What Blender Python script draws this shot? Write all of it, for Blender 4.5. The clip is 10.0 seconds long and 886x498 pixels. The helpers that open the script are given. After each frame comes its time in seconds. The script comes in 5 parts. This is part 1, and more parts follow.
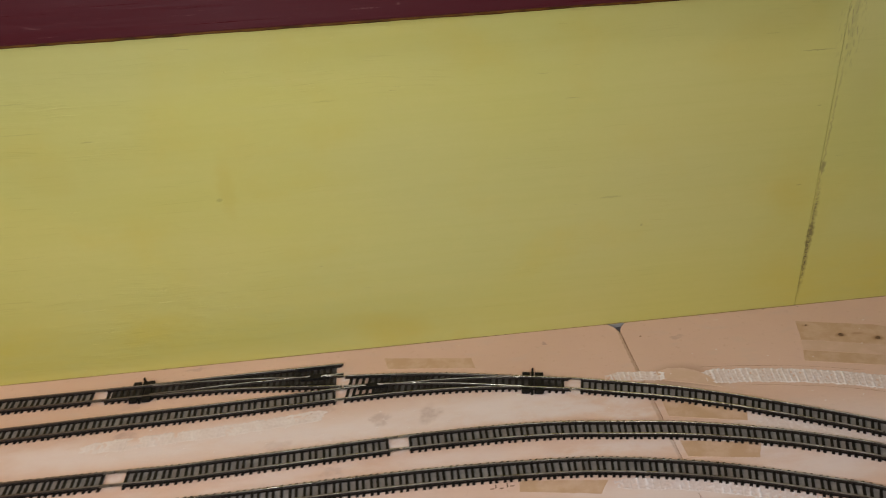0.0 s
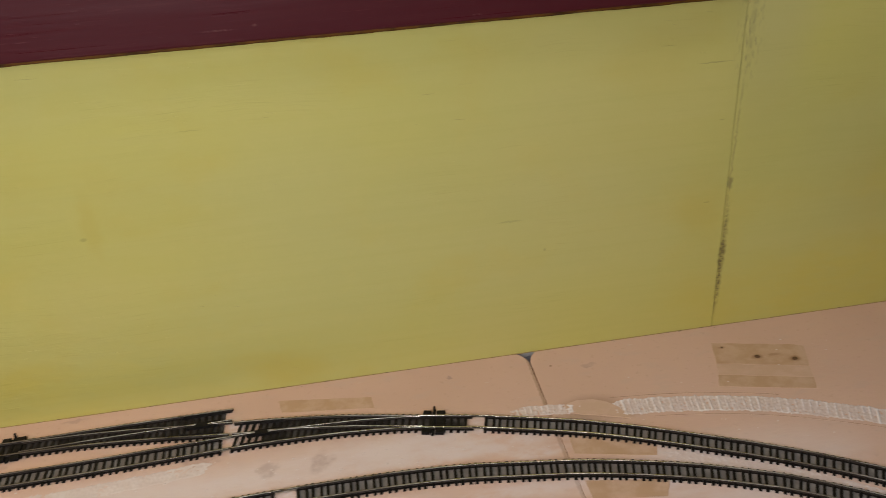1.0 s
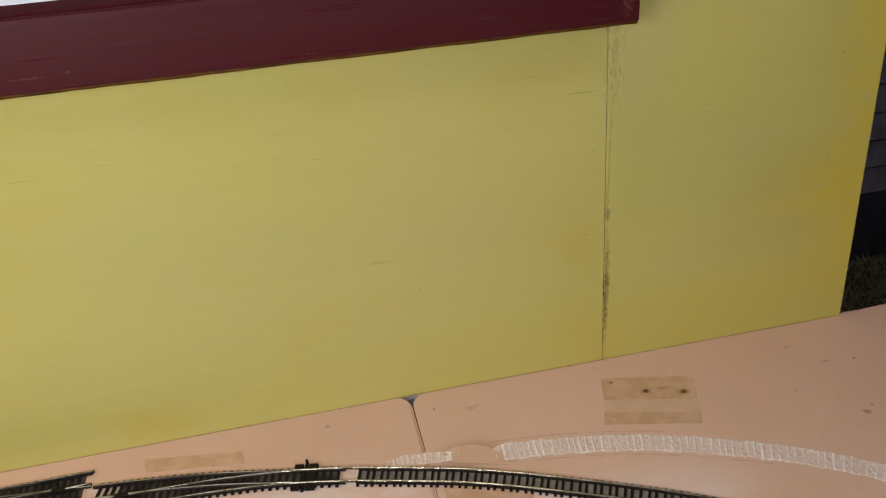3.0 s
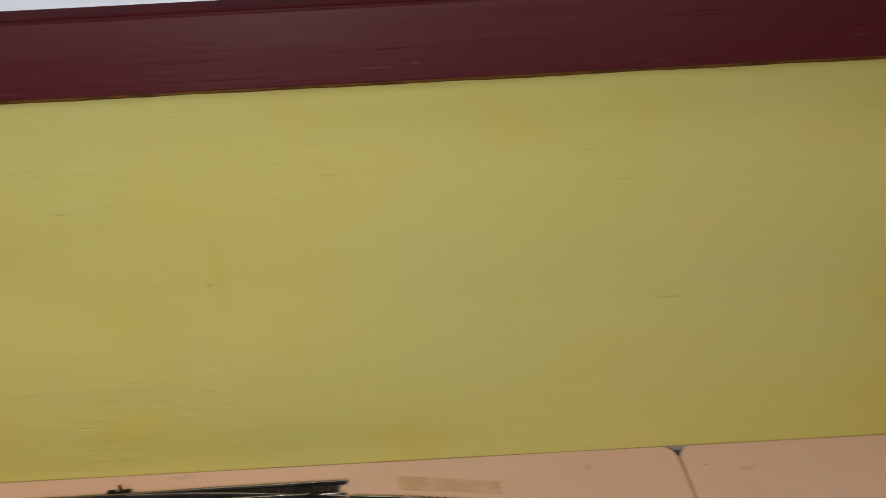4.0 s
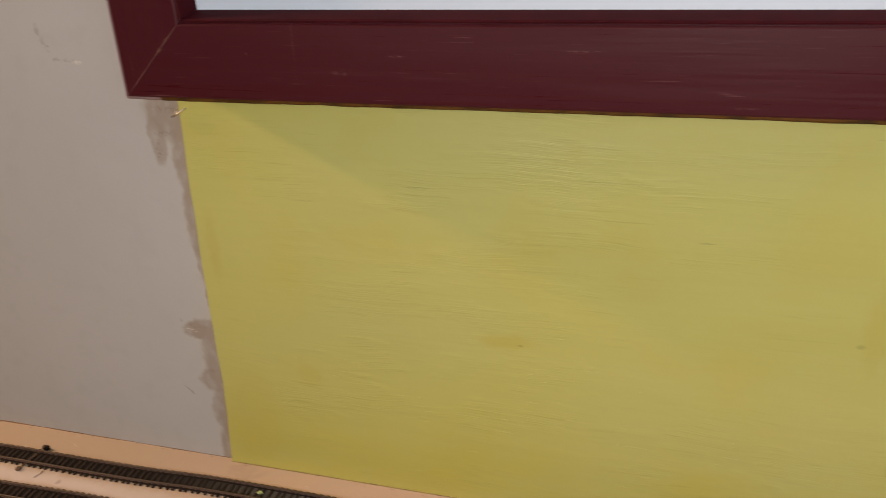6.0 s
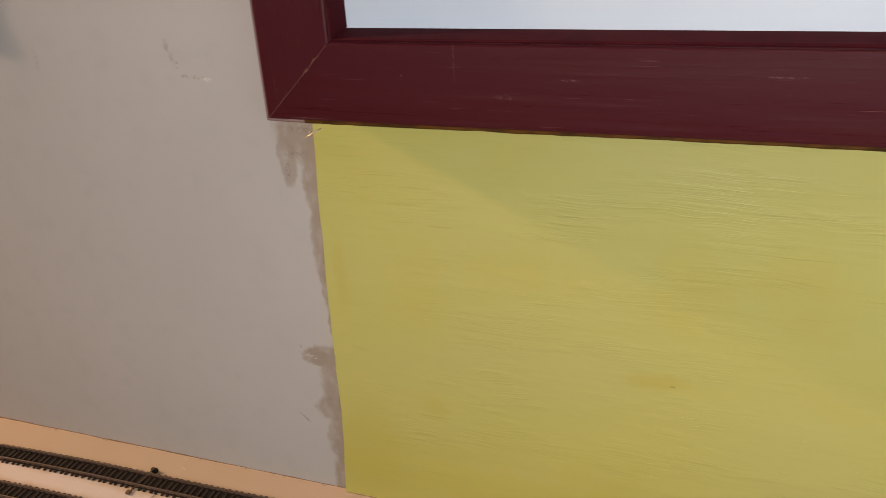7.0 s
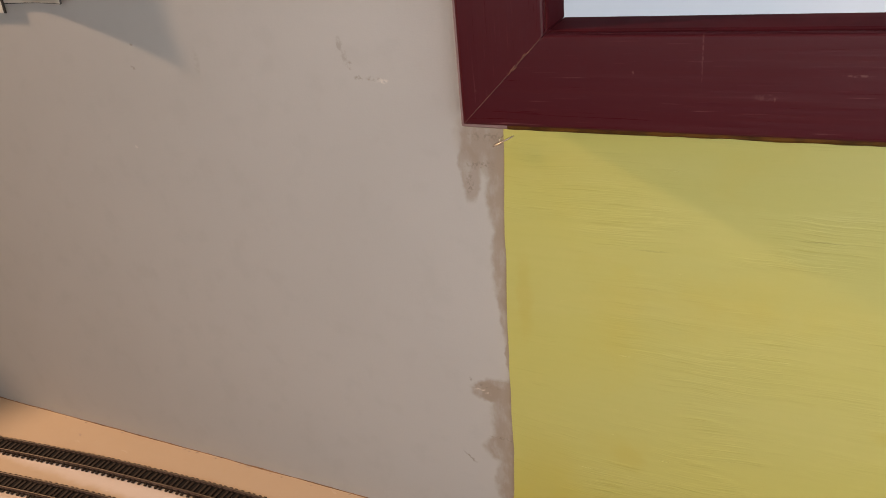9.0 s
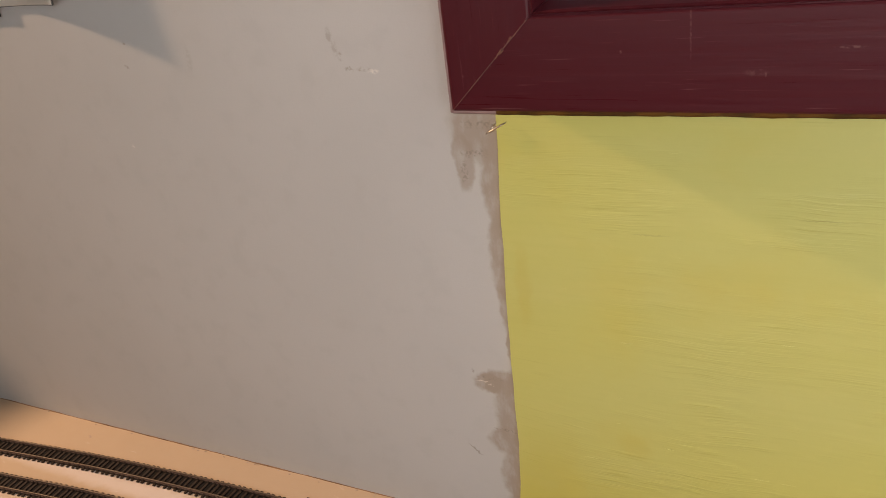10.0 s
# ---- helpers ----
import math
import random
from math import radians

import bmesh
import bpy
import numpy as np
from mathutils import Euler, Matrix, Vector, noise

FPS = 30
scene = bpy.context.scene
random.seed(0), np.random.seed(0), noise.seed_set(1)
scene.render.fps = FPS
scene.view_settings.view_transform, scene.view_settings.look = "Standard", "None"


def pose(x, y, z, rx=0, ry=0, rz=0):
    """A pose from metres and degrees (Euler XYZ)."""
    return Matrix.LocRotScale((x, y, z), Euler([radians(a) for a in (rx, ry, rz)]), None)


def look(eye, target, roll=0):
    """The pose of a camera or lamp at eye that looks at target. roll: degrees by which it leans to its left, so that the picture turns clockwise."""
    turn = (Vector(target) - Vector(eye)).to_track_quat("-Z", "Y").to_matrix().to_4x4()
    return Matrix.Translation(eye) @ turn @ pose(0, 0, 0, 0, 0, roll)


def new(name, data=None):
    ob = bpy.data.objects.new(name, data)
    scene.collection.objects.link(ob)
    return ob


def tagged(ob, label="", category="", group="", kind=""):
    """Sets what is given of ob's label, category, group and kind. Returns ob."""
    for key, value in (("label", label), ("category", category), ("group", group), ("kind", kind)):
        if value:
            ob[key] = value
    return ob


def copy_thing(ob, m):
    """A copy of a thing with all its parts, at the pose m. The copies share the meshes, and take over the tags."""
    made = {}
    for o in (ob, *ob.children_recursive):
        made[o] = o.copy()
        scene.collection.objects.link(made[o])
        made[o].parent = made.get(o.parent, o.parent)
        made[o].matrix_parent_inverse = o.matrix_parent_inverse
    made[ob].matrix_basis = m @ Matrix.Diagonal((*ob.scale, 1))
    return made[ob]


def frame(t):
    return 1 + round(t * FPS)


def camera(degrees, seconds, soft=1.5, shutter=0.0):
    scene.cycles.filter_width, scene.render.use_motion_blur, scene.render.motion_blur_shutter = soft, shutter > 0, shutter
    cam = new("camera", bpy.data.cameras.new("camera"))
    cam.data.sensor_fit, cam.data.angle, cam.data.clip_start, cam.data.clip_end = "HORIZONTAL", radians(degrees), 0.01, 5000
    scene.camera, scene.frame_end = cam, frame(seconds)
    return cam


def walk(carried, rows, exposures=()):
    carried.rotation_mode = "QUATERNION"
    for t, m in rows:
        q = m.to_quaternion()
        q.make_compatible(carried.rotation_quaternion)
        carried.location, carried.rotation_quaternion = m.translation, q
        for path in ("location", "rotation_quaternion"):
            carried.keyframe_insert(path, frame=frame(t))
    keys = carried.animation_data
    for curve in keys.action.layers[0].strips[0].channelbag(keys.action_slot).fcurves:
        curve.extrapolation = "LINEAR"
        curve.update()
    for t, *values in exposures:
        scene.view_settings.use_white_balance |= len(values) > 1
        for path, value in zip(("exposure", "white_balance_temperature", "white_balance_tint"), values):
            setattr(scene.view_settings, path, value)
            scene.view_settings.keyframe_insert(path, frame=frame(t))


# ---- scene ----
# ---------------------------------------------------------------- camera
LENS = 56.7
PATH = [
    (0, (0.724, -0.79, 0.592), (0.874, 0.929, -0.419), -2.8),
    (0.5, (0.765, -0.755, 0.588), (0.951, 0.967, -0.412), -3.1),
    (1, (0.808, -0.741, 0.581), (1.044, 0.977, -0.415), -3.3),
    (1.5, (0.858, -0.736, 0.58), (1.145, 0.969, -0.425), -3.6),
    (2, (0.892, -0.737, 0.58), (1.208, 0.963, -0.426), -4.0),
    (2.2, (0.898, -0.736, 0.58), (1.228, 0.961, -0.426), -4.0),
    (3.3, (0.918, -0.681, 0.589), (1.212, 1.045, -0.377), -3.7),
    (3.5, (0.892, -0.65, 0.593), (1.095, 1.077, -0.395), -3.5),
    (4, (0.769, -0.665, 0.547), (0.781, 1.145, -0.302), -2.9),
    (4.5, (0.673, -0.644, 0.551), (0.565, 1.15, -0.325), -1.6),
    (5, (0.582, -0.625, 0.559), (0.33, 1.147, -0.334), -1.3),
    (5.1, (0.569, -0.597, 0.574), (0.273, 1.138, -0.375), -1.9),
    (5.5, (0.503, -0.611, 0.55), (0.11, 1.152, -0.308), -1.6),
    (6, (0.419, -0.588, 0.552), (-0.116, 1.144, -0.293), -2.8),
    (6.2, (0.399, -0.579, 0.554), (-0.171, 1.142, -0.29), -2.9),
    (7.3, (0.315, -0.563, 0.563), (-0.355, 1.123, -0.277), -3.8),
    (7.5, (0.311, -0.563, 0.562), (-0.385, 1.119, -0.266), -4.0),
    (8, (0.277, -0.54, 0.553), (-0.465, 1.128, -0.263), -4.2),
    (8.5, (0.236, -0.515, 0.551), (-0.549, 1.125, -0.281), -4.4),
    (9, (0.227, -0.516, 0.542), (-0.628, 1.1, -0.269), -5.4),
    (9.5, (0.228, -0.518, 0.535), (-0.648, 1.09, -0.269), -6.0),
    (10, (0.239, -0.505, 0.533), (-0.655, 1.088, -0.28), -7.5),
]
cam = camera(LENS, 10.0, soft=0.85, shutter=0.4)
walk(cam, [(t, look(e, g, r)) for t, e, g, r in PATH], [(0, -0.46, 6400, 12), (0.5, -0.53, 6400, 12), (1, -0.50, 6500, 13.5), (1.5, -0.42, 6700, 14), (2.2, -0.30, 6700, 14), (3.5, -0.35, 6600, 13.5), (4.5, -0.68, 6800, 13), (5.5, -0.63, 6900, 14), (6.2, -0.44, 6750, 13), (7.5, -0.37, 6620, 12.5), (10, -0.22, 6620, 12.5)])

# ---------------------------------------------------------------- light
world = bpy.data.worlds.new("dusk")
scene.world = world
world.use_nodes = True
sky = world.node_tree.nodes["Background"]
sky.inputs["Color"].default_value = (0.60, 0.66, 1.0, 1)
sky.inputs["Strength"].default_value = 0.12


def lamp(name, kind, place, target, power, colour, **settings):
    data = bpy.data.lights.new(name, kind)
    data.energy, data.color = power, colour
    for key, value in settings.items():
        if key == "size":
            data.size = value
        elif key == "radius":
            data.shadow_soft_size = value
        elif key == "cone":
            data.spot_size = radians(value)
        elif key == "blend":
            data.spot_blend = value
    ob = new(name, data)
    ob.matrix_world = look(place, target)
    return ob


# long cool strip and a brighter square lamp added behind the walker, an added soft overhead fill, and a warm ceiling
# spotlight far along the wall that grazes it
# added fill, standing in for a cool light that moves with the camera
strip_fill = lamp("strip_fill", "AREA", (0.54, -0.94, 0.57), (0.54, 0.0, 0.42), 6.5, (0.98, 0.985, 0.98), size=1.65)
strip_fill.data.shape, strip_fill.data.size_y = "RECTANGLE", 0.22
# unseen small lamp, placed for the sheen on casing and rails
sheen_lamp = lamp("sheen_lamp", "AREA", (0.50, -0.95, 0.62), (0.50, 0.0, 0.36), 4.5, (0.98, 0.985, 0.99), size=0.24)
# added overhead fill that brightens the baseboard and the right-hand end
overhead_fill = lamp("overhead_fill", "AREA", (1.40, -1.05, 1.60), (1.25, -0.30, 0.0), 10.5, (1.0, 0.935, 0.83), size=0.9)
# cone edge stands in for an unseen object's shadow at the far left
ceiling_spot = lamp("ceiling_spot", "SPOT", (-2.2, -0.344, 1.49), (-0.10, -0.10, 0.22), 300, (1.0, 0.67, 0.42), radius=0.045, cone=26.2, blend=0.012)


# ---------------------------------------------------------------- materials
class Look:
    """A node material with small helpers; positions are metres in the room."""

    def __init__(self, name, base, rough=0.5, metal=0.0, spec=0.5):
        self.m = bpy.data.materials.new(name)
        self.m.use_nodes = True
        self.nt = self.m.node_tree
        self.b = self.nt.nodes["Principled BSDF"]
        self.b.inputs["Base Color"].default_value = (*base, 1)
        self.b.inputs["Roughness"].default_value = rough
        self.b.inputs["Metallic"].default_value = metal
        self.b.inputs["Specular IOR Level"].default_value = spec
        self.pos = self.nt.nodes.new("ShaderNodeNewGeometry").outputs["Position"]
        self.colour = self.rgb(base)
        self.height = None

    def link(self, a, b):
        self.nt.links.new(a, b)

    def rgb(self, c):
        n = self.nt.nodes.new("ShaderNodeRGB")
        n.outputs[0].default_value = (*c, 1)
        return n.outputs[0]

    def math(self, op, a, b=None, c=None, clamp=False):
        n = self.nt.nodes.new("ShaderNodeMath")
        n.operation, n.use_clamp = op, clamp
        for i, v in enumerate((a, b, c)):
            if v is None:
                continue
            if isinstance(v, (int, float)):
                n.inputs[i].default_value = v
            else:
                self.link(v, n.inputs[i])
        return n.outputs[0]

    def vec(self, op, a, b):
        n = self.nt.nodes.new("ShaderNodeVectorMath")
        n.operation = op
        for i, v in enumerate((a, b)):
            if isinstance(v, (tuple, list)):
                n.inputs[i].default_value = v
            else:
                self.link(v, n.inputs[i])
        return n.outputs["Value"] if op == "LENGTH" else n.outputs["Vector"]

    def noise(self, scale, stretch=(1, 1, 1), detail=3.0, rough=0.55, distortion=0.0, colour=False):
        n = self.nt.nodes.new("ShaderNodeTexNoise")
        n.inputs["Scale"].default_value = scale
        n.inputs["Detail"].default_value = detail
        n.inputs["Roughness"].default_value = rough
        n.inputs["Distortion"].default_value = distortion
        self.link(self.vec("MULTIPLY", self.pos, stretch), n.inputs["Vector"])
        return n.outputs["Color"] if colour else n.outputs["Fac"]

    def ramp(self, v, lo, hi, a=0.0, b=1.0):
        n = self.nt.nodes.new("ShaderNodeMapRange")
        n.interpolation_type = "SMOOTHSTEP"
        self.link(v, n.inputs["Value"])
        for key, x in (("From Min", lo), ("From Max", hi), ("To Min", a), ("To Max", b)):
            n.inputs[key].default_value = x
        return n.outputs["Result"]

    def mix(self, fac, c):
        n = self.nt.nodes.new("ShaderNodeMix")
        n.data_type = "RGBA"
        if isinstance(fac, (int, float)):
            n.inputs["Factor"].default_value = fac
        else:
            self.link(fac, n.inputs["Factor"])
        self.link(self.colour, n.inputs["A"])
        n.inputs["B"].default_value = (*c, 1)
        self.colour = n.outputs["Result"]
        return self

    def warp(self, scale, amount):
        n = self.noise(scale, colour=True, detail=4)
        return self.vec("ADD", self.pos, self.vec("MULTIPLY", self.vec("SUBTRACT", n, (0.5, 0.5, 0.5)), (amount,) * 3))

    def spot(self, c, r, edge=0.35, where=None):
        """1 inside an ellipsoid at c with radii r, fading over its edge."""
        v = self.vec("DIVIDE", self.vec("SUBTRACT", where or self.pos, c), r)
        return self.ramp(self.vec("LENGTH", v, (0, 0, 0)), 1 + edge, max(0.0, 1 - edge))

    def stain(self, c, r, colour, strength=1.0, edge=0.35, where=None, grain=None):
        f = self.math("MULTIPLY", self.spot(c, r, edge, where), strength)
        if grain is not None:
            f = self.math("MULTIPLY", f, grain)
        return self.mix(f, colour)

    def relief(self, v, amount):
        v = self.math("MULTIPLY", v, amount)
        self.height = v if self.height is None else self.math("ADD", self.height, v)
        return self

    def rough(self, v, lo, hi):
        self.link(self.ramp(v, 0.3, 0.7, lo, hi), self.b.inputs["Roughness"])
        return self

    def done(self, distance=0.001, strength=1.0):
        self.link(self.colour, self.b.inputs["Base Color"])
        if self.height is not None:
            n = self.nt.nodes.new("ShaderNodeBump")
            n.inputs["Distance"].default_value = distance
            n.inputs["Strength"].default_value = strength
            self.link(self.height, n.inputs["Height"])
            self.link(n.outputs["Normal"], self.b.inputs["Normal"])
        return self.m


def yellow_paint():
    k = Look("yellow_paint", (0.514, 0.488, 0.130), 0.40, spec=0.50)
    k.mix(k.ramp(k.noise(2.2, (1, 1, 1.6), 2), 0.35, 0.7), (0.488, 0.480, 0.162))
    k.mix(k.math("MULTIPLY", k.ramp(k.noise(1, (3.5, 3.5, 34), 4, 0.6), 0.42, 0.68), 0.2), (0.555, 0.525, 0.190))
    k.mix(k.math("MULTIPLY", k.ramp(k.noise(7, (1, 1, 1.4), 4), 0.5, 0.75), 0.35), (0.51, 0.41, 0.055))
    # brush marks, mostly level, in short overlapping strokes
    where = k.vec("ADD", k.warp(2.4, 0.05), k.vec("MULTIPLY", k.vec("SUBTRACT", k.noise(7, colour=True, detail=2), (0.5, 0.5, 0.5)), (0.008, 0.008, 0.008)))

    def strokes(along, across, detail=4.0):
        n = k.nt.nodes.new("ShaderNodeTexNoise")
        n.inputs["Scale"].default_value, n.inputs["Detail"].default_value, n.inputs["Roughness"].default_value = 1.0, detail, 0.62
        k.link(k.vec("MULTIPLY", where, (along, along, across)), n.inputs["Vector"])
        return n.outputs["Fac"]

    streak, hair = strokes(10, 260), strokes(17, 640, 2.0)
    worked = k.ramp(k.noise(3.5, (1, 1, 2.2), 3), 0.44, 0.68, 0.15, 0.7)
    worked = k.math("ADD", worked, k.math("MULTIPLY", k.spot((0.25, 0, 0.22), (0.30, 1, 0.24), 0.7), 0.7))
    worked = k.math("MULTIPLY", worked, k.ramp(k.noise(1, (8, 8, 26), 3), 0.43, 0.64, 0.08, 1.35))
    k.relief(k.math("MULTIPLY", streak, worked), 1.0).relief(k.math("MULTIPLY", hair, worked), 0.9)
    k.relief(k.noise(900, detail=1), 0.08).relief(k.noise(9, detail=3), 0.7)
    k.mix(k.math("MULTIPLY", k.math("MULTIPLY", k.ramp(hair, 0.57, 0.70), worked), 0.38), (0.34, 0.31, 0.06))
    k.mix(k.math("MULTIPLY", k.ramp(k.noise(1.5, (1, 1, 0.7), 4, 0.6), 0.52, 0.72), 0.3), (0.56, 0.49, 0.20))
    # faint level banding of the roller, and fine mottling
    k.mix(k.math("MULTIPLY", k.ramp(k.noise(1, (2.5, 2.5, 120), 3), 0.45, 0.7), 0.16), (0.45, 0.44, 0.12))
    k.mix(k.math("MULTIPLY", k.ramp(k.noise(55, (1, 1, 1.6), 4, 0.65), 0.48, 0.7), 0.14), (0.57, 0.52, 0.17))
    # fine cracks between strokes, only in places
    n = k.nt.nodes.new("ShaderNodeTexNoise")
    n.inputs["Scale"].default_value, n.inputs["Detail"].default_value = 1.0, 2.0
    k.link(k.vec("MULTIPLY", where, (26, 26, 700)), n.inputs["Vector"])
    crack = k.math("MULTIPLY", k.ramp(n.outputs["Fac"], 0.72, 0.77), k.ramp(k.noise(5, detail=2), 0.44, 0.6))
    k.mix(k.math("MULTIPLY", crack, 0.55), (0.24, 0.20, 0.045))
    k.relief(crack, -1.2)
    rag = k.warp(60, 0.012)
    fine = k.warp(250, 0.0025)
    ochre, dark = (0.46, 0.36, 0.05), (0.10, 0.085, 0.03)
    # damp-looking ochre patches
    for c, r, s in (((0.735, 0, 0.024), (0.035, 1, 0.02), 0.5), ((0.70, 0, 0.04), (0.03, 1, 0.012), 0.3), ((0.29, 0, 0.182), (0.022, 1, 0.007), 0.7),
                    ((0.57, 0, 0.225), (0.008, 1, 0.03), 0.4), ((1.19, 0, 0.155), (0.02, 1, 0.02), 0.35), ((1.46, 0, 0.17), (0.09, 1, 0.07), 0.3),
                    ((0.03, 0, 0.06), (0.03, 1, 0.05), 0.35), ((0.02, 0, 0.25), (0.006, 1, 0.03), 0.4), ((1.47, 0, 0.38), (0.03, 1, 0.09), 0.3),
                    ((0.40, 0, 0.25), (0.02, 1, 0.02), 0.2), ((0.10, 0, 0.12), (0.012, 1, 0.01), 0.4), ((1.13, 0, 0.33), (0.035, 1, 0.03), 0.2)):
        k.stain(c, r, ochre, s * 0.65, 0.6, rag)
    smudge = k.vec("ADD", k.warp(22, 0.05), k.vec("MULTIPLY", k.vec("SUBTRACT", k.noise(90, colour=True, detail=3), (0.5, 0.5, 0.5)), (0.012, 0.0, 0.006)))
    ragged_brush = k.ramp(k.noise(1, (26, 26, 70), 4, 0.6), 0.30, 0.62, 0.45, 1.0)
    for c, r, s in (((1.535, 0, 0.15), (0.062, 1, 0.14), 0.95), ((1.52, 0, 0.36), (0.035, 1, 0.13), 0.7), ((1.47, 0, 0.20), (0.05, 1, 0.03), 0.45), ((1.40, 0, 0.06), (0.10, 1, 0.05), 0.35), ((0.0, 0, 0.02), (0.3, 1, 0.05), 0.3), ((0.45, 0, 0.03), (0.40, 1, 0.06), 0.25), ((1.46, 0, 0.165), (0.07, 1, 0.014), 0.5), ((1.50, 0, 0.39), (0.03, 1, 0.05), 0.6), ((1.30, 0, 0.03), (0.12, 1, 0.05), 0.3)):
        k.stain(c, r, (0.575, 0.47, 0.055), s * 0.85, 0.75, smudge, ragged_brush)
    # scratches and specks
    for c, r, s in (((1.193, 0, 0.3238), (0.016, 1, 0.0006), 0.85), ((0.561, 0, 0.2115), (0.003, 1, 0.0018), 0.6), ((0.982, 0, 0.174), (0.012, 1, 0.0011), 0.45),
             ((1.200, 0, 0.168), (0.003, 1, 0.0008), 0.6), ((1.206, 0, 0.262), (0.002, 1, 0.0008), 0.6), ((0.302, 0, 0.1795), (0.002, 1, 0.001), 0.7),
             ((0.385, 0, 0.300), (0.018, 1, 0.0005), 0.35), ((0.375, 0, 0.331), (0.026, 1, 0.0005), 0.35)):
        k.stain(c, r, dark, s * 0.45, 0.45, fine)
    for c, r, s in (((0.445, 0, 0.287), (0.006, 1, 0.0007), 0.6), ((0.22, 0, 0.318), (0.012, 1, 0.0005), 0.5), ((1.47, 0, 0.33), (0.0015, 1, 0.001), 0.8),
             ((1.475, 0, 0.215), (0.001, 1, 0.002), 0.7), ((1.02, 0, 0.135), (0.0012, 1, 0.0016), 0.6), ((0.115, 0, 0.30), (0.012, 1, 0.0005), 0.35),
             ((0.68, 0, 0.31), (0.01, 1, 0.0005), 0.4)):
        k.stain(c, r, dark, s * 0.45, 0.45, fine)
    # bare, scuffed wood beside the joint
    tear = k.ramp(k.noise(1, (160, 160, 900), 3), 0.42, 0.56)
    torn = k.warp(130, 0.007)
    blot = k.ramp(k.noise(140, detail=4), 0.34, 0.56, 0.25, 1.0)
    k.stain((1.2268, 0, 0.085), (0.0028, 1, 0.062), (0.22, 0.175, 0.05), 0.6, 0.5, torn, blot)
    k.stain((1.2260, 0, 0.095), (0.0017, 1, 0.056), (0.085, 0.070, 0.03), 0.9, 0.5, torn, tear)
    k.stain((1.2260, 0, 0.100), (0.0036, 1, 0.012), (0.12, 0.095, 0.035), 0.7, 0.6, torn, blot)
    k.stain((1.2245, 0, 0.188), (0.0026, 1, 0.006), (0.14, 0.12, 0.05), 0.6, 0.5, torn)
    k.stain((1.2240, 0, 0.22), (0.0010, 1, 0.10), (0.24, 0.19, 0.06), 0.5, 0.6, torn, blot)
    tick = k.ramp(k.noise(1, (500, 500, 90), 3), 0.52, 0.66)
    k.stain((1.2255, 0, 0.365), (0.012, 1, 0.055), (0.20, 0.155, 0.06), 0.75, 0.7, rag, tick)
    k.stain((1.2260, 0, 0.37), (0.003, 1, 0.05), (0.22, 0.18, 0.07), 0.35, 0.6, torn, blot)
    k.stain((1.25, 0, 0.38), (0.035, 1, 0.11), (0.44, 0.42, 0.20), 0.4, 0.8, rag)
    k.rough(k.noise(14, (1, 1, 6), 3), 0.35, 0.46)
    return k.done(0.00046, 0.65)


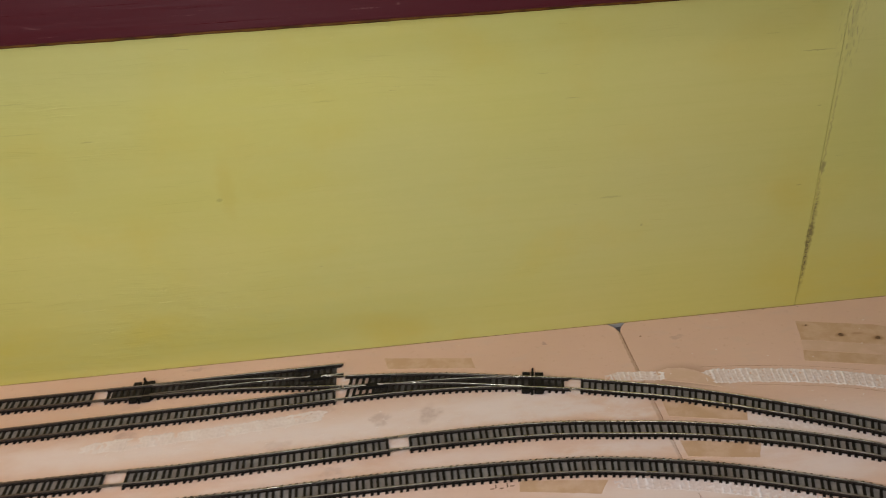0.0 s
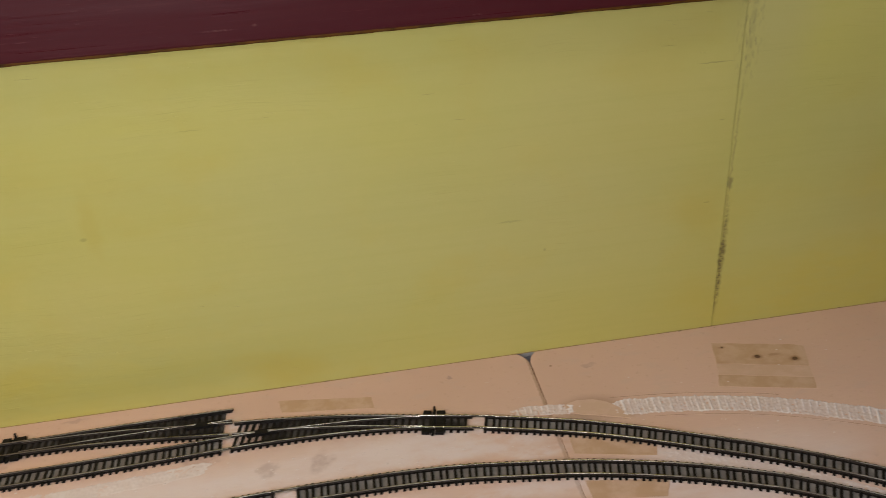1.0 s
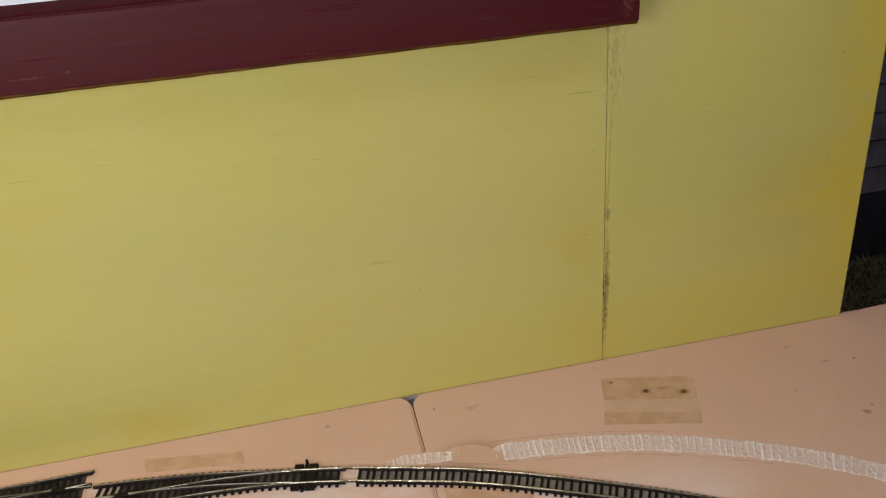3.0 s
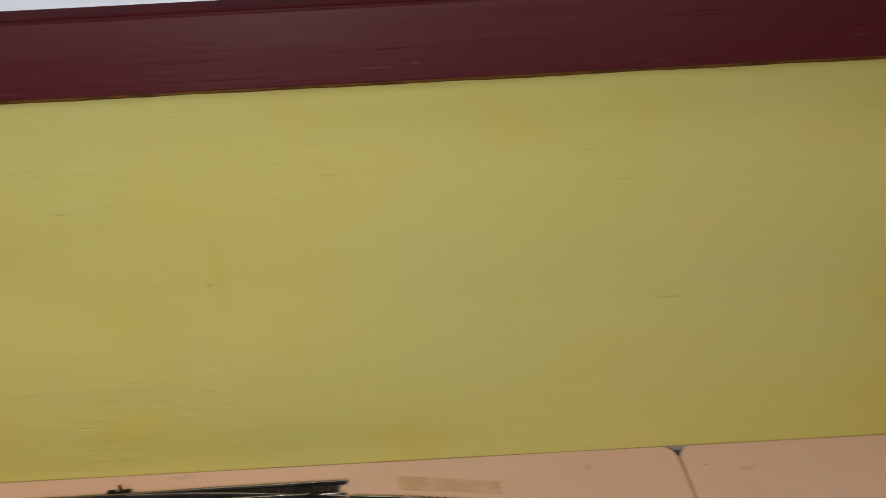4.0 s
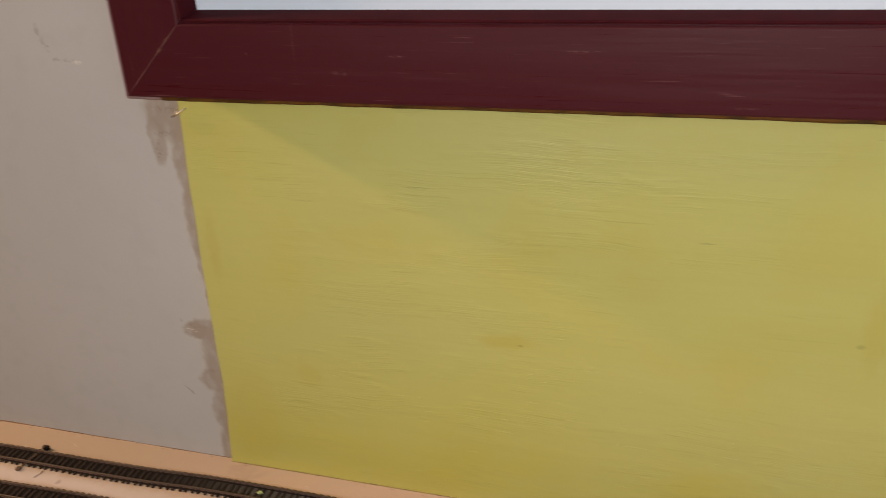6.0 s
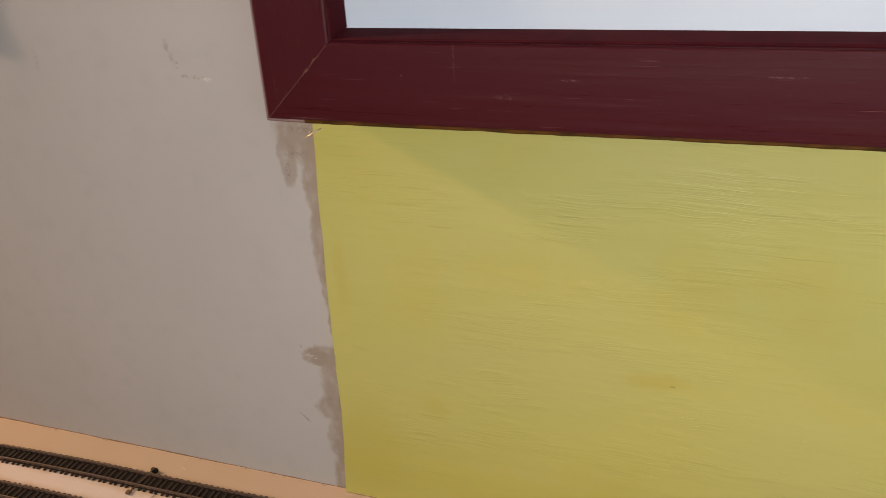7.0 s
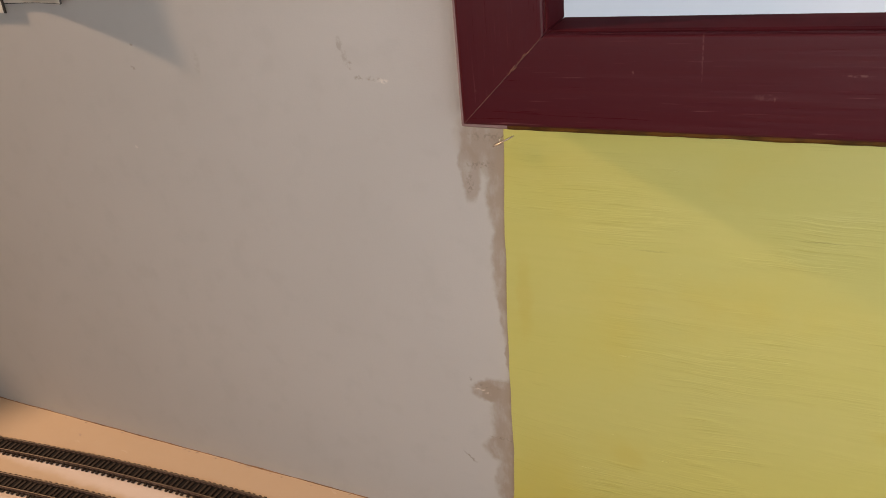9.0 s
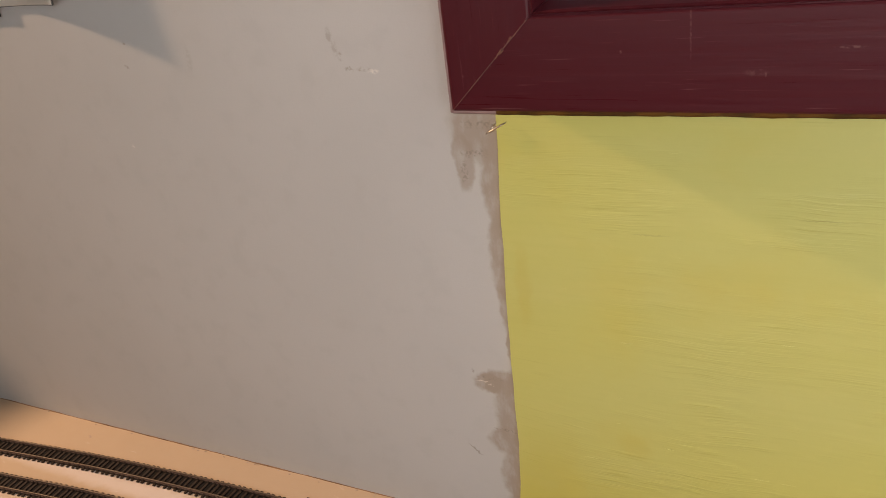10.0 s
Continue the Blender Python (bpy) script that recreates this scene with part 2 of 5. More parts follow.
def plaster():
    k = Look("plaster_paint", (0.465, 0.452, 0.438), 0.75, spec=0.3)
    k.mix(k.ramp(k.noise(3, detail=3), 0.35, 0.7), (0.440, 0.428, 0.413))
    k.mix(k.math("MULTIPLY", k.ramp(k.noise(40, detail=4), 0.50, 0.72), 0.28), (0.41, 0.395, 0.38))
    rag = k.warp(70, 0.012)
    fine = k.warp(260, 0.006)
    brown = (0.315, 0.262, 0.215)
    grain = k.ramp(k.noise(130, (1, 1, 0.45), 5, 0.6), 0.30, 0.58, 0.6, 1.0)
    # old glue left along the yellow board
    for c, r, s in (((0.0, 0, 0.372), (0.028, 1, 0.026), 0.9), ((-0.021, 0, 0.346), (0.0085, 1, 0.022), 0.75), ((0.006, 0, 0.335), (0.014, 1, 0.045), 0.95),
                    ((0.004, 0, 0.272), (0.0125, 1, 0.040), 0.9), ((0.003, 0, 0.232), (0.0075, 1, 0.03), 0.8), ((0.003, 0, 0.19), (0.0035, 1, 0.03), 0.8),
                    ((-0.0195, 0, 0.1535), (0.0140, 1, 0.0090), 1.0), ((-0.004, 0, 0.157), (0.018, 1, 0.0115), 0.95), ((-0.001, 0, 0.125), (0.0175, 1, 0.030), 0.9)):
        k.stain(c, r, brown, s, 0.20, rag, grain)
    for c, r, s in (((-0.004, 0, 0.096), (0.021, 1, 0.015), 0.9), ((-0.002, 0, 0.060), (0.0155, 1, 0.032), 0.95), ((-0.002, 0, 0.015), (0.0145, 1, 0.03), 0.9)):
        k.stain(c, r, brown, s, 0.20, rag, grain)
    for c, r in (((-0.021, 0, 0.336), (0.0030, 1, 0.009)), ((-0.012, 0, 0.352), (0.010, 1, 0.003)), ((-0.004, 0, 0.374), (0.014, 1, 0.003)), ((-0.010, 0, 0.1075), (0.010, 1, 0.0011)), ((-0.020, 0, 0.158), (0.010, 1, 0.0012))):
        k.stain(c, r, (0.20, 0.165, 0.13), 0.55, 0.6, fine, k.ramp(k.noise(420, detail=3), 0.46, 0.62))
    # scrapes and specks
    chip = k.ramp(k.noise(300, detail=3), 0.36, 0.6)
    for c, r, s, col in (((-0.1200, 0, 0.4385), (0.0028, 1, 0.0055), 0.55, (0.30, 0.265, 0.23)), ((-0.1165, 0, 0.4300), (0.0022, 1, 0.0055), 0.5, (0.31, 0.275, 0.24)), ((-0.1135, 0, 0.4235), (0.0020, 1, 0.0028), 0.75, (0.29, 0.25, 0.21)),
                         ((-0.1065, 0, 0.4145), (0.0038, 1, 0.0012), 0.75, (0.28, 0.25, 0.21)), ((-0.0945, 0, 0.4140), (0.0050, 1, 0.0015), 0.7, (0.29, 0.25, 0.20)), ((-0.0860, 0, 0.4125), (0.0042, 1, 0.0013), 0.8, (0.66, 0.62, 0.56))):
        k.stain(c, r, col, s, 0.5, fine, chip)
    for c, r, s, col in (((-0.331, 0, 0.440), (0.0024, 1, 0.0012), 0.7, (0.27, 0.24, 0.21)), ((-0.335, 0, 0.419), (0.0022, 1, 0.0024), 0.6, (0.28, 0.25, 0.22)), ((-0.355, 0, 0.348), (0.0028, 1, 0.0010), 0.5, (0.64, 0.60, 0.56)),
                         ((-0.262, 0, 0.424), (0.0030, 1, 0.0110), 0.25, (0.30, 0.27, 0.24)), ((-0.034, 0, 0.163), (0.0012, 1, 0.0020), 0.7, (0.27, 0.24, 0.21)), ((-0.027, 0, 0.1535), (0.0045, 1, 0.0006), 0.9, (0.68, 0.58, 0.47)), ((-0.019, 0, 0.1515), (0.0020, 1, 0.0007), 0.7, (0.68, 0.58, 0.47))):
        k.stain(c, r, col, s, 0.5, fine, chip)
    slant = k.nt.nodes.new("ShaderNodeVectorRotate")
    slant.rotation_type = "Y_AXIS"
    slant.inputs["Center"].default_value, slant.inputs["Angle"].default_value = (-0.0410, 0, 0.0805), radians(-42)
    k.link(fine, slant.inputs["Vector"])
    k.stain((-0.0410, 0, 0.0805), (0.0065, 1, 0.0010), (0.27, 0.24, 0.21), 0.75, 0.5, slant.outputs["Vector"])
    k.relief(k.noise(120, detail=3), 0.6).relief(k.noise(700, detail=1), 0.25)
    return k.done(0.0009, 0.4)


def red_paint(name, along):
    lie = (1, 1, 60) if along == "x" else (60, 1, 1)
    k = Look(name, (0.056, 0.0070, 0.0110), 0.36, spec=0.24)
    k.mix(k.math("MULTIPLY", k.ramp(k.noise(10, lie, 4), 0.4, 0.75), 0.4), (0.064, 0.0085, 0.0105))
    k.mix(k.math("MULTIPLY", k.ramp(k.noise(1, (30, 30, 900) if along == "x" else (900, 30, 30), 3), 0.64, 0.76), 0.22), (0.17, 0.05, 0.05))
    nick = k.math("MULTIPLY", k.ramp(k.noise(1, (70, 70, 1500) if along == "x" else (1500, 70, 70), 1), 0.73, 0.78), k.ramp(k.noise(9, detail=2), 0.52, 0.66))
    k.mix(k.math("MULTIPLY", nick, 0.14), (0.30, 0.18, 0.16))
    fine = k.warp(300, 0.0012)
    pale = (0.32, 0.19, 0.165)
    for c, r, s in (((0.1532, 0, 0.4493), (0.0004, 1, 0.017), 0.6), ((0.2293, 0, 0.4363), (0.006, 1, 0.0006), 0.8), ((0.1860, 0, 0.4243), (0.005, 1, 0.0016), 0.4),
             ((0.1908, 0, 0.4233), (0.0004, 1, 0.0012), 0.9), ((0.1157, 0, 0.4363), (0.0006, 1, 0.001), 0.8), ((0.0185, 0, 0.4233), (0.0008, 1, 0.0011), 1.0),
             ((0.3544, 0, 0.4413), (0.012, 1, 0.0005), 0.7)):
        k.stain(c, r, pale, s * 0.28, 0.5, fine, k.ramp(k.noise(420, detail=2), 0.35, 0.6))
    for c, r, s in (((0.7298, 0, 0.4133), (0.012, 1, 0.0006), 0.6), ((1.0859, 0, 0.4193), (0.01, 1, 0.0004), 0.6), ((0.7587, 0, 0.4153), (0.002, 1, 0.001), 0.7),
             ((0.9416, 0, 0.4073), (0.004, 1, 0.0006), 0.6), ((0.2966, 0, 0.4633), (0.02, 1, 0.0012), 0.5), ((0.5084, 0, 0.4643), (0.05, 1, 0.0010), 0.35),
             ((1.2091, 0, 0.4193), (0.0042, 1, 0.011), 0.55)):
        k.stain(c, r, pale, s * 0.3, 0.5, fine, k.ramp(k.noise(420, detail=2), 0.35, 0.6))
    # long level brush streaks, paler where the brush dragged
    run = (7, 7, 520) if along == "x" else (520, 7, 7)
    streak = k.noise(1, run, 5, 0.7)
    k.mix(k.math("MULTIPLY", k.ramp(streak, 0.56, 0.74), 0.16), (0.110, 0.026, 0.030))
    drag = k.math("MULTIPLY", k.ramp(k.noise(1, (22, 22, 620) if along == "x" else (620, 22, 22), 3), 0.66, 0.74), k.ramp(k.noise(6, detail=3), 0.42, 0.62))
    k.mix(k.math("MULTIPLY", drag, 0.26), (0.28, 0.13, 0.125))
    k.relief(streak, 0.28).relief(k.noise(1, (40, 40, 1400) if along == "x" else (1400, 40, 40), 3), 0.2)
    k.rough(streak, 0.27, 0.40)
    return k.done(0.0003, 0.6)


def hardboard():
    k = Look("baseboard_paint", (0.600, 0.432, 0.350), 0.62, spec=0.35)
    k.mix(k.ramp(k.noise(4, detail=4), 0.35, 0.7), (0.565, 0.400, 0.318))
    k.mix(k.math("MULTIPLY", k.ramp(k.noise(26, (1, 2.2, 1), 5), 0.52, 0.72), 0.35), (0.52, 0.415, 0.36))
    k.mix(k.math("MULTIPLY", k.ramp(k.noise(150, detail=2), 0.6, 0.75), 0.18), (0.34, 0.22, 0.14))
    rag = k.warp(55, 0.014)
    fine = k.warp(220, 0.004)
    plum, white = (0.33, 0.245, 0.225), (0.65, 0.575, 0.56)
    # left end darkened and yellowed in colour to offset the spotlight's brightness
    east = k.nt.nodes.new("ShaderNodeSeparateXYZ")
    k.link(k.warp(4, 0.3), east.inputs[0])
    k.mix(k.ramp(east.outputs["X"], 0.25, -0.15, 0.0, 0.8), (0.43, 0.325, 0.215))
    # pale smears of filler between the tracks
    for c, r, s in (((0.55, -0.135, 0), (0.26, 0.022, 1), 0.6), ((0.76, -0.125, 0), (0.14, 0.03, 1), 0.45), ((1.16, -0.205, 0), (0.11, 0.035, 1), 0.5),
                    ((-0.35, -0.070, 0), (0.30, 0.011, 1), 0.6), ((1.04, -0.262, 0), (0.16, 0.018, 1), 0.5), ((0.55, -0.235, 0), (0.2, 0.02, 1), 0.3),
                    ((0.78, -0.196, 0), (0.07, 0.012, 1), 0.45), ((0.0, -0.068, 0), (0.2, 0.01, 1), 0.3), ((-0.2, -0.13, 0), (0.4, 0.02, 1), 0.4)):
        k.stain(c, r, white, s, 0.6, rag)
    # broad lilac-white film left by scraped filler
    film = k.ramp(k.noise(9, (1, 2.6, 1), 5, 0.62), 0.36, 0.62)
    for c, r, s in (((0.62, -0.125, 0), (0.34, 0.020, 1), 0.55), ((0.88, -0.125, 0), (0.12, 0.020, 1), 0.6), ((0.60, -0.195, 0), (0.30, 0.012, 1), 0.5), ((1.05, -0.215, 0), (0.14, 0.020, 1), 0.6), ((1.15, -0.225, 0), (0.12, 0.030, 1), 0.6), ((0.90, -0.265, 0), (0.4, 0.025, 1), 0.5), ((0.30, -0.13, 0), (0.3, 0.02, 1), 0.35)):
        k.stain(c, r, (0.655, 0.595, 0.595), s, 0.6, rag, film)
    patch = k.ramp(k.noise(45, (1, 1.6, 1), 5, 0.65), 0.28, 0.62)
    for c, r, s in (((1.10, -0.180, 0), (0.026, 0.012, 1), 0.9), ((1.135, -0.197, 0), (0.03, 0.015, 1), 0.9), ((1.17, -0.219, 0), (0.028, 0.015, 1), 0.9),
             ((1.20, -0.240, 0), (0.025, 0.015, 1), 0.8), ((0.93, -0.140, 0), (0.05, 0.014, 1), 0.8), ((0.87, -0.138, 0), (0.05, 0.012, 1), 0.8),
             ((0.80, -0.140, 0), (0.05, 0.010, 1), 0.7), ((0.97, -0.158, 0), (0.03, 0.008, 1), 0.8)):
        k.stain(c, r, (0.64, 0.575, 0.57), s, 0.5, rag, patch)
    for c, r, s in (((0.66, -0.140, 0), (0.08, 0.010, 1), 0.8), ((0.50, -0.130, 0), (0.12, 0.012, 1), 0.7), ((0.93, -0.205, 0), (0.06, 0.008, 1), 0.7),
             ((0.925, -0.107, 0), (0.009, 0.014, 1), 1.0), ((0.724, -0.167, 0), (0.010, 0.014, 1), 1.0), ((0.672, -0.068, 0), (0.007, 0.025, 1), 1.0),
             ((0.442, -0.173, 0), (0.008, 0.012, 1), 0.8), ((0.402, -0.041, 0), (0.007, 0.012, 1), 0.8)):
        k.stain(c, r, (0.64, 0.575, 0.57), s, 0.5, rag, patch)
    # rings, spills and specks
    torn = k.warp(45, 0.026)
    blotch = k.ramp(k.noise(110, detail=4), 0.34, 0.60, 0.35, 1.0)
    for c, r, s in (((0.706, -0.126, 0), (0.011, 0.009, 1), 0.55), ((0.759, -0.125, 0), (0.013, 0.014, 1), 0.6), ((0.640, -0.098, 0), (0.02, 0.009, 1), 0.5),
             ((0.437, -0.108, 0), (0.011, 0.008, 1), 0.6), ((0.435, -0.062, 0), (0.012, 0.007, 1), 0.35), ((1.061, -0.038, 0), (0.009, 0.004, 1), 0.5),
             ((0.50, -0.007, 0), (0.012, 0.003, 1), 0.5)):
        k.stain(c, r, plum, s * 0.8, 0.3, torn, blotch)
    for c, r, s in (((0.60, -0.15, 0), (0.012, 0.007, 1), 0.3), ((0.905, -0.024, 0), (0.004, 0.0015, 1), 0.8), ((-0.163, -0.069, 0), (0.0035, 0.003, 1), 0.85),
             ((0.655, -0.196, 0), (0.011, 0.006, 1), 0.4), ((0.865, -0.243, 0), (0.010, 0.006, 1), 0.5), ((0.02, -0.012, 0), (0.02, 0.011, 1), 0.35),
             ((-0.53, -0.02, 0), (0.004, 0.002, 1), 0.7)):
        k.stain(c, r, plum, s * 0.8, 0.3, torn, blotch)
    for c, r, s in (((1.040, -0.108, 0), (0.032, 0.018, 1), 0.5), ((1.07, -0.12, 0), (0.018, 0.010, 1), 0.35), ((1.02, -0.03, 0), (0.0012, 0.0012, 1), 0.9),
                    ((1.45, -0.16, 0), (0.004, 0.003, 1), 0.7), ((1.40, -0.11, 0), (0.0012, 0.001, 1), 0.9), ((0.997, -0.06, 0), (0.0015, 0.06, 1), 0.4), ((0.996, -0.16, 0), (0.002, 0.09, 1), 0.35), ((1.434, -0.039, 0), (0.003, 0.0012, 1), 0.6), ((1.461, -0.074, 0), (0.004, 0.0016, 1), 0.5), ((1.493, -0.078, 0), (0.0015, 0.0012, 1), 0.9), ((1.461, -0.152, 0), (0.0018, 0.0014, 1), 0.9)):
        k.stain(c, r, (0.22, 0.14, 0.08), s, 0.5, fine)
    # short pale scratches and dents all over
    n = k.nt.nodes.new("ShaderNodeTexNoise")
    n.inputs["Scale"].default_value, n.inputs["Detail"].default_value = 1.0, 2.0
    k.link(k.vec("MULTIPLY", k.warp(9, 0.05), (60, 190, 1)), n.inputs["Vector"])
    scratch = k.math("MULTIPLY", k.ramp(n.outputs["Fac"], 0.70, 0.75), k.ramp(k.noise(14, detail=2), 0.45, 0.6))
    k.mix(k.math("MULTIPLY", scratch, 0.5), (0.62, 0.53, 0.47))
    k.relief(scratch, -0.8)
    k.relief(k.noise(70, (1, 3, 1), 4), 0.8).relief(k.noise(500, detail=2), 0.4)
    k.rough(k.noise(20, detail=3), 0.55, 0.7)
    return k.done(0.0005, 0.4)


def plain(name, base, rough, other=None, scale=60, metal=0.0, spec=0.5, bump=0.0):
    k = Look(name, base, rough, metal, spec)
    if other:
        k.mix(k.ramp(k.noise(scale, detail=4), 0.4, 0.68), other)
    if bump:
        k.relief(k.noise(scale * 4, detail=3), 1.0)
    return k.done(bump or 0.001, 0.5)


def sleeper_plastic():
    k = Look("sleeper_plastic", (0.0055, 0.0048, 0.0045), 0.5, spec=0.16)
    info = k.nt.nodes.new("ShaderNodeObjectInfo").outputs["Random"]
    k.mix(k.math("MULTIPLY", info, 0.6), (0.014, 0.011, 0.009))
    k.mix(k.math("MULTIPLY", k.ramp(k.noise(150, detail=3), 0.52, 0.75), 0.25), (0.05, 0.04, 0.032))
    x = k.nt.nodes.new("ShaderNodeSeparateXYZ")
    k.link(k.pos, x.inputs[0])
    # lighter brown towards the left: dust and the warm light put into the colour
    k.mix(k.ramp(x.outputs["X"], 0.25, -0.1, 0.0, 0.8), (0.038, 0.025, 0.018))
    k.relief(k.noise(600, detail=2), 1.0)
    return k.done(0.0002, 0.5)


def filler():
    k = Look("dried_filler", (0.585, 0.500, 0.480), 0.45, spec=0.4)
    k.mix(k.ramp(k.noise(55, detail=4, rough=0.65), 0.38, 0.66), (0.61, 0.55, 0.555))
    up = k.nt.nodes.new("ShaderNodeSeparateXYZ")
    k.link(k.pos, up.inputs[0])
    k.mix(k.ramp(up.outputs["Z"], 0.00015, 0.0008, 0.0, 0.95), (0.76, 0.74, 0.775))
    k.mix(k.math("MULTIPLY", k.ramp(k.noise(260, detail=3), 0.5, 0.70), 0.3), (0.78, 0.76, 0.80))
    k.mix(k.math("MULTIPLY", k.ramp(k.noise(120, detail=3), 0.6, 0.75), 0.3), (0.50, 0.42, 0.385))
    k.relief(k.noise(380, detail=3), 1.0)
    return k.done(0.0005, 0.6)


def aged_tape():
    k = Look("aged_tape", (0.455, 0.312, 0.203), 0.45)
    k.mix(k.ramp(k.noise(42, detail=5, rough=0.6), 0.40, 0.64, 0.0, 0.8), (0.545, 0.395, 0.300))
    rag = k.warp(120, 0.006)
    for c, r, s in (((1.249, -0.066, 0), (0.0060, 0.0036, 1), 0.8), ((1.287, -0.0785, 0), (0.0060, 0.0036, 1), 0.8), ((1.269, -0.0665, 0), (0.006, 0.0022, 1), 0.45), ((1.2185, -0.042, 0), (0.004, 0.002, 1), 0.5)):
        k.stain(c, r, (0.24, 0.13, 0.06), s, 0.5, rag)
    k.relief(k.noise(150, detail=3), 1.0)
    return k.done(0.00015, 0.5)


def underlay():
    k = Look("track_underlay", (0.150, 0.143, 0.137), 0.85, spec=0.08)
    k.mix(k.ramp(k.noise(60, detail=4), 0.38, 0.66), (0.215, 0.208, 0.20))
    k.mix(k.math("MULTIPLY", k.ramp(k.noise(11, detail=3), 0.45, 0.65), 0.6), (0.19, 0.165, 0.145))
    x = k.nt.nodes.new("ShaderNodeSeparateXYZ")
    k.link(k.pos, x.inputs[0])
    # near-black towards the left: shade in the sleeper gaps put into the colour
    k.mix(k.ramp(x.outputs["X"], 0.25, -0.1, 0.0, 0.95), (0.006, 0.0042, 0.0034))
    k.relief(k.noise(360, detail=3), 1.0)
    return k.done(0.0003, 0.5)


def rail_metal():
    k = Look("nickel_silver", (0.36, 0.34, 0.30), 0.40, 1.0)
    k.mix(k.ramp(k.noise(14, (1, 1, 1), 3), 0.42, 0.62), (0.19, 0.168, 0.14))
    k.mix(k.math("MULTIPLY", k.ramp(k.noise(45, detail=3), 0.5, 0.75), 0.6), (0.30, 0.28, 0.24))
    # lamp's glint on the rails, painted as two bright spots
    glint = 0.0
    for c, r in (((1.03, -0.135, 0), (0.13, 0.06, 1)), ((0.90, -0.100, 0), (0.035, 0.03, 1))):
        here = k.spot(c, r, 0.7)
        k.mix(here, (0.82, 0.78, 0.68) if r[0] > 0.1 else (0.50, 0.47, 0.41))
        glint = k.math("ADD", here, glint)
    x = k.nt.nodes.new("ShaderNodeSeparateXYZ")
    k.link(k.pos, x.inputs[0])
    # darker brown towards the left
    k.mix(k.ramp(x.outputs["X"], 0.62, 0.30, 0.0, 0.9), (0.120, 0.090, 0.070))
    # dull where tarnished towards the left, smoother inside the painted glint
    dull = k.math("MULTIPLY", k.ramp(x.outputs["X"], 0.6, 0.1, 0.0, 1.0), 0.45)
    worn = k.math("SUBTRACT", k.math("ADD", k.math("MULTIPLY", k.noise(50, detail=3), 0.4), 0.3), k.math("MULTIPLY", glint, 0.2))
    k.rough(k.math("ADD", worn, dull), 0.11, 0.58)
    return k.done()


def rail_flank():
    # rail sides carry their shade as a dark colour, lighter brown towards the left
    k = Look("shaded_rail_side", (0.030, 0.024, 0.019), 0.55, spec=0.2)
    k.mix(k.ramp(k.noise(60, detail=4), 0.4, 0.68), (0.022, 0.016, 0.012))
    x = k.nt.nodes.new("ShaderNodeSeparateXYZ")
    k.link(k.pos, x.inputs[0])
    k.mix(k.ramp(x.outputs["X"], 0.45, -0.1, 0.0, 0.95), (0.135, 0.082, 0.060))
    return k.done()


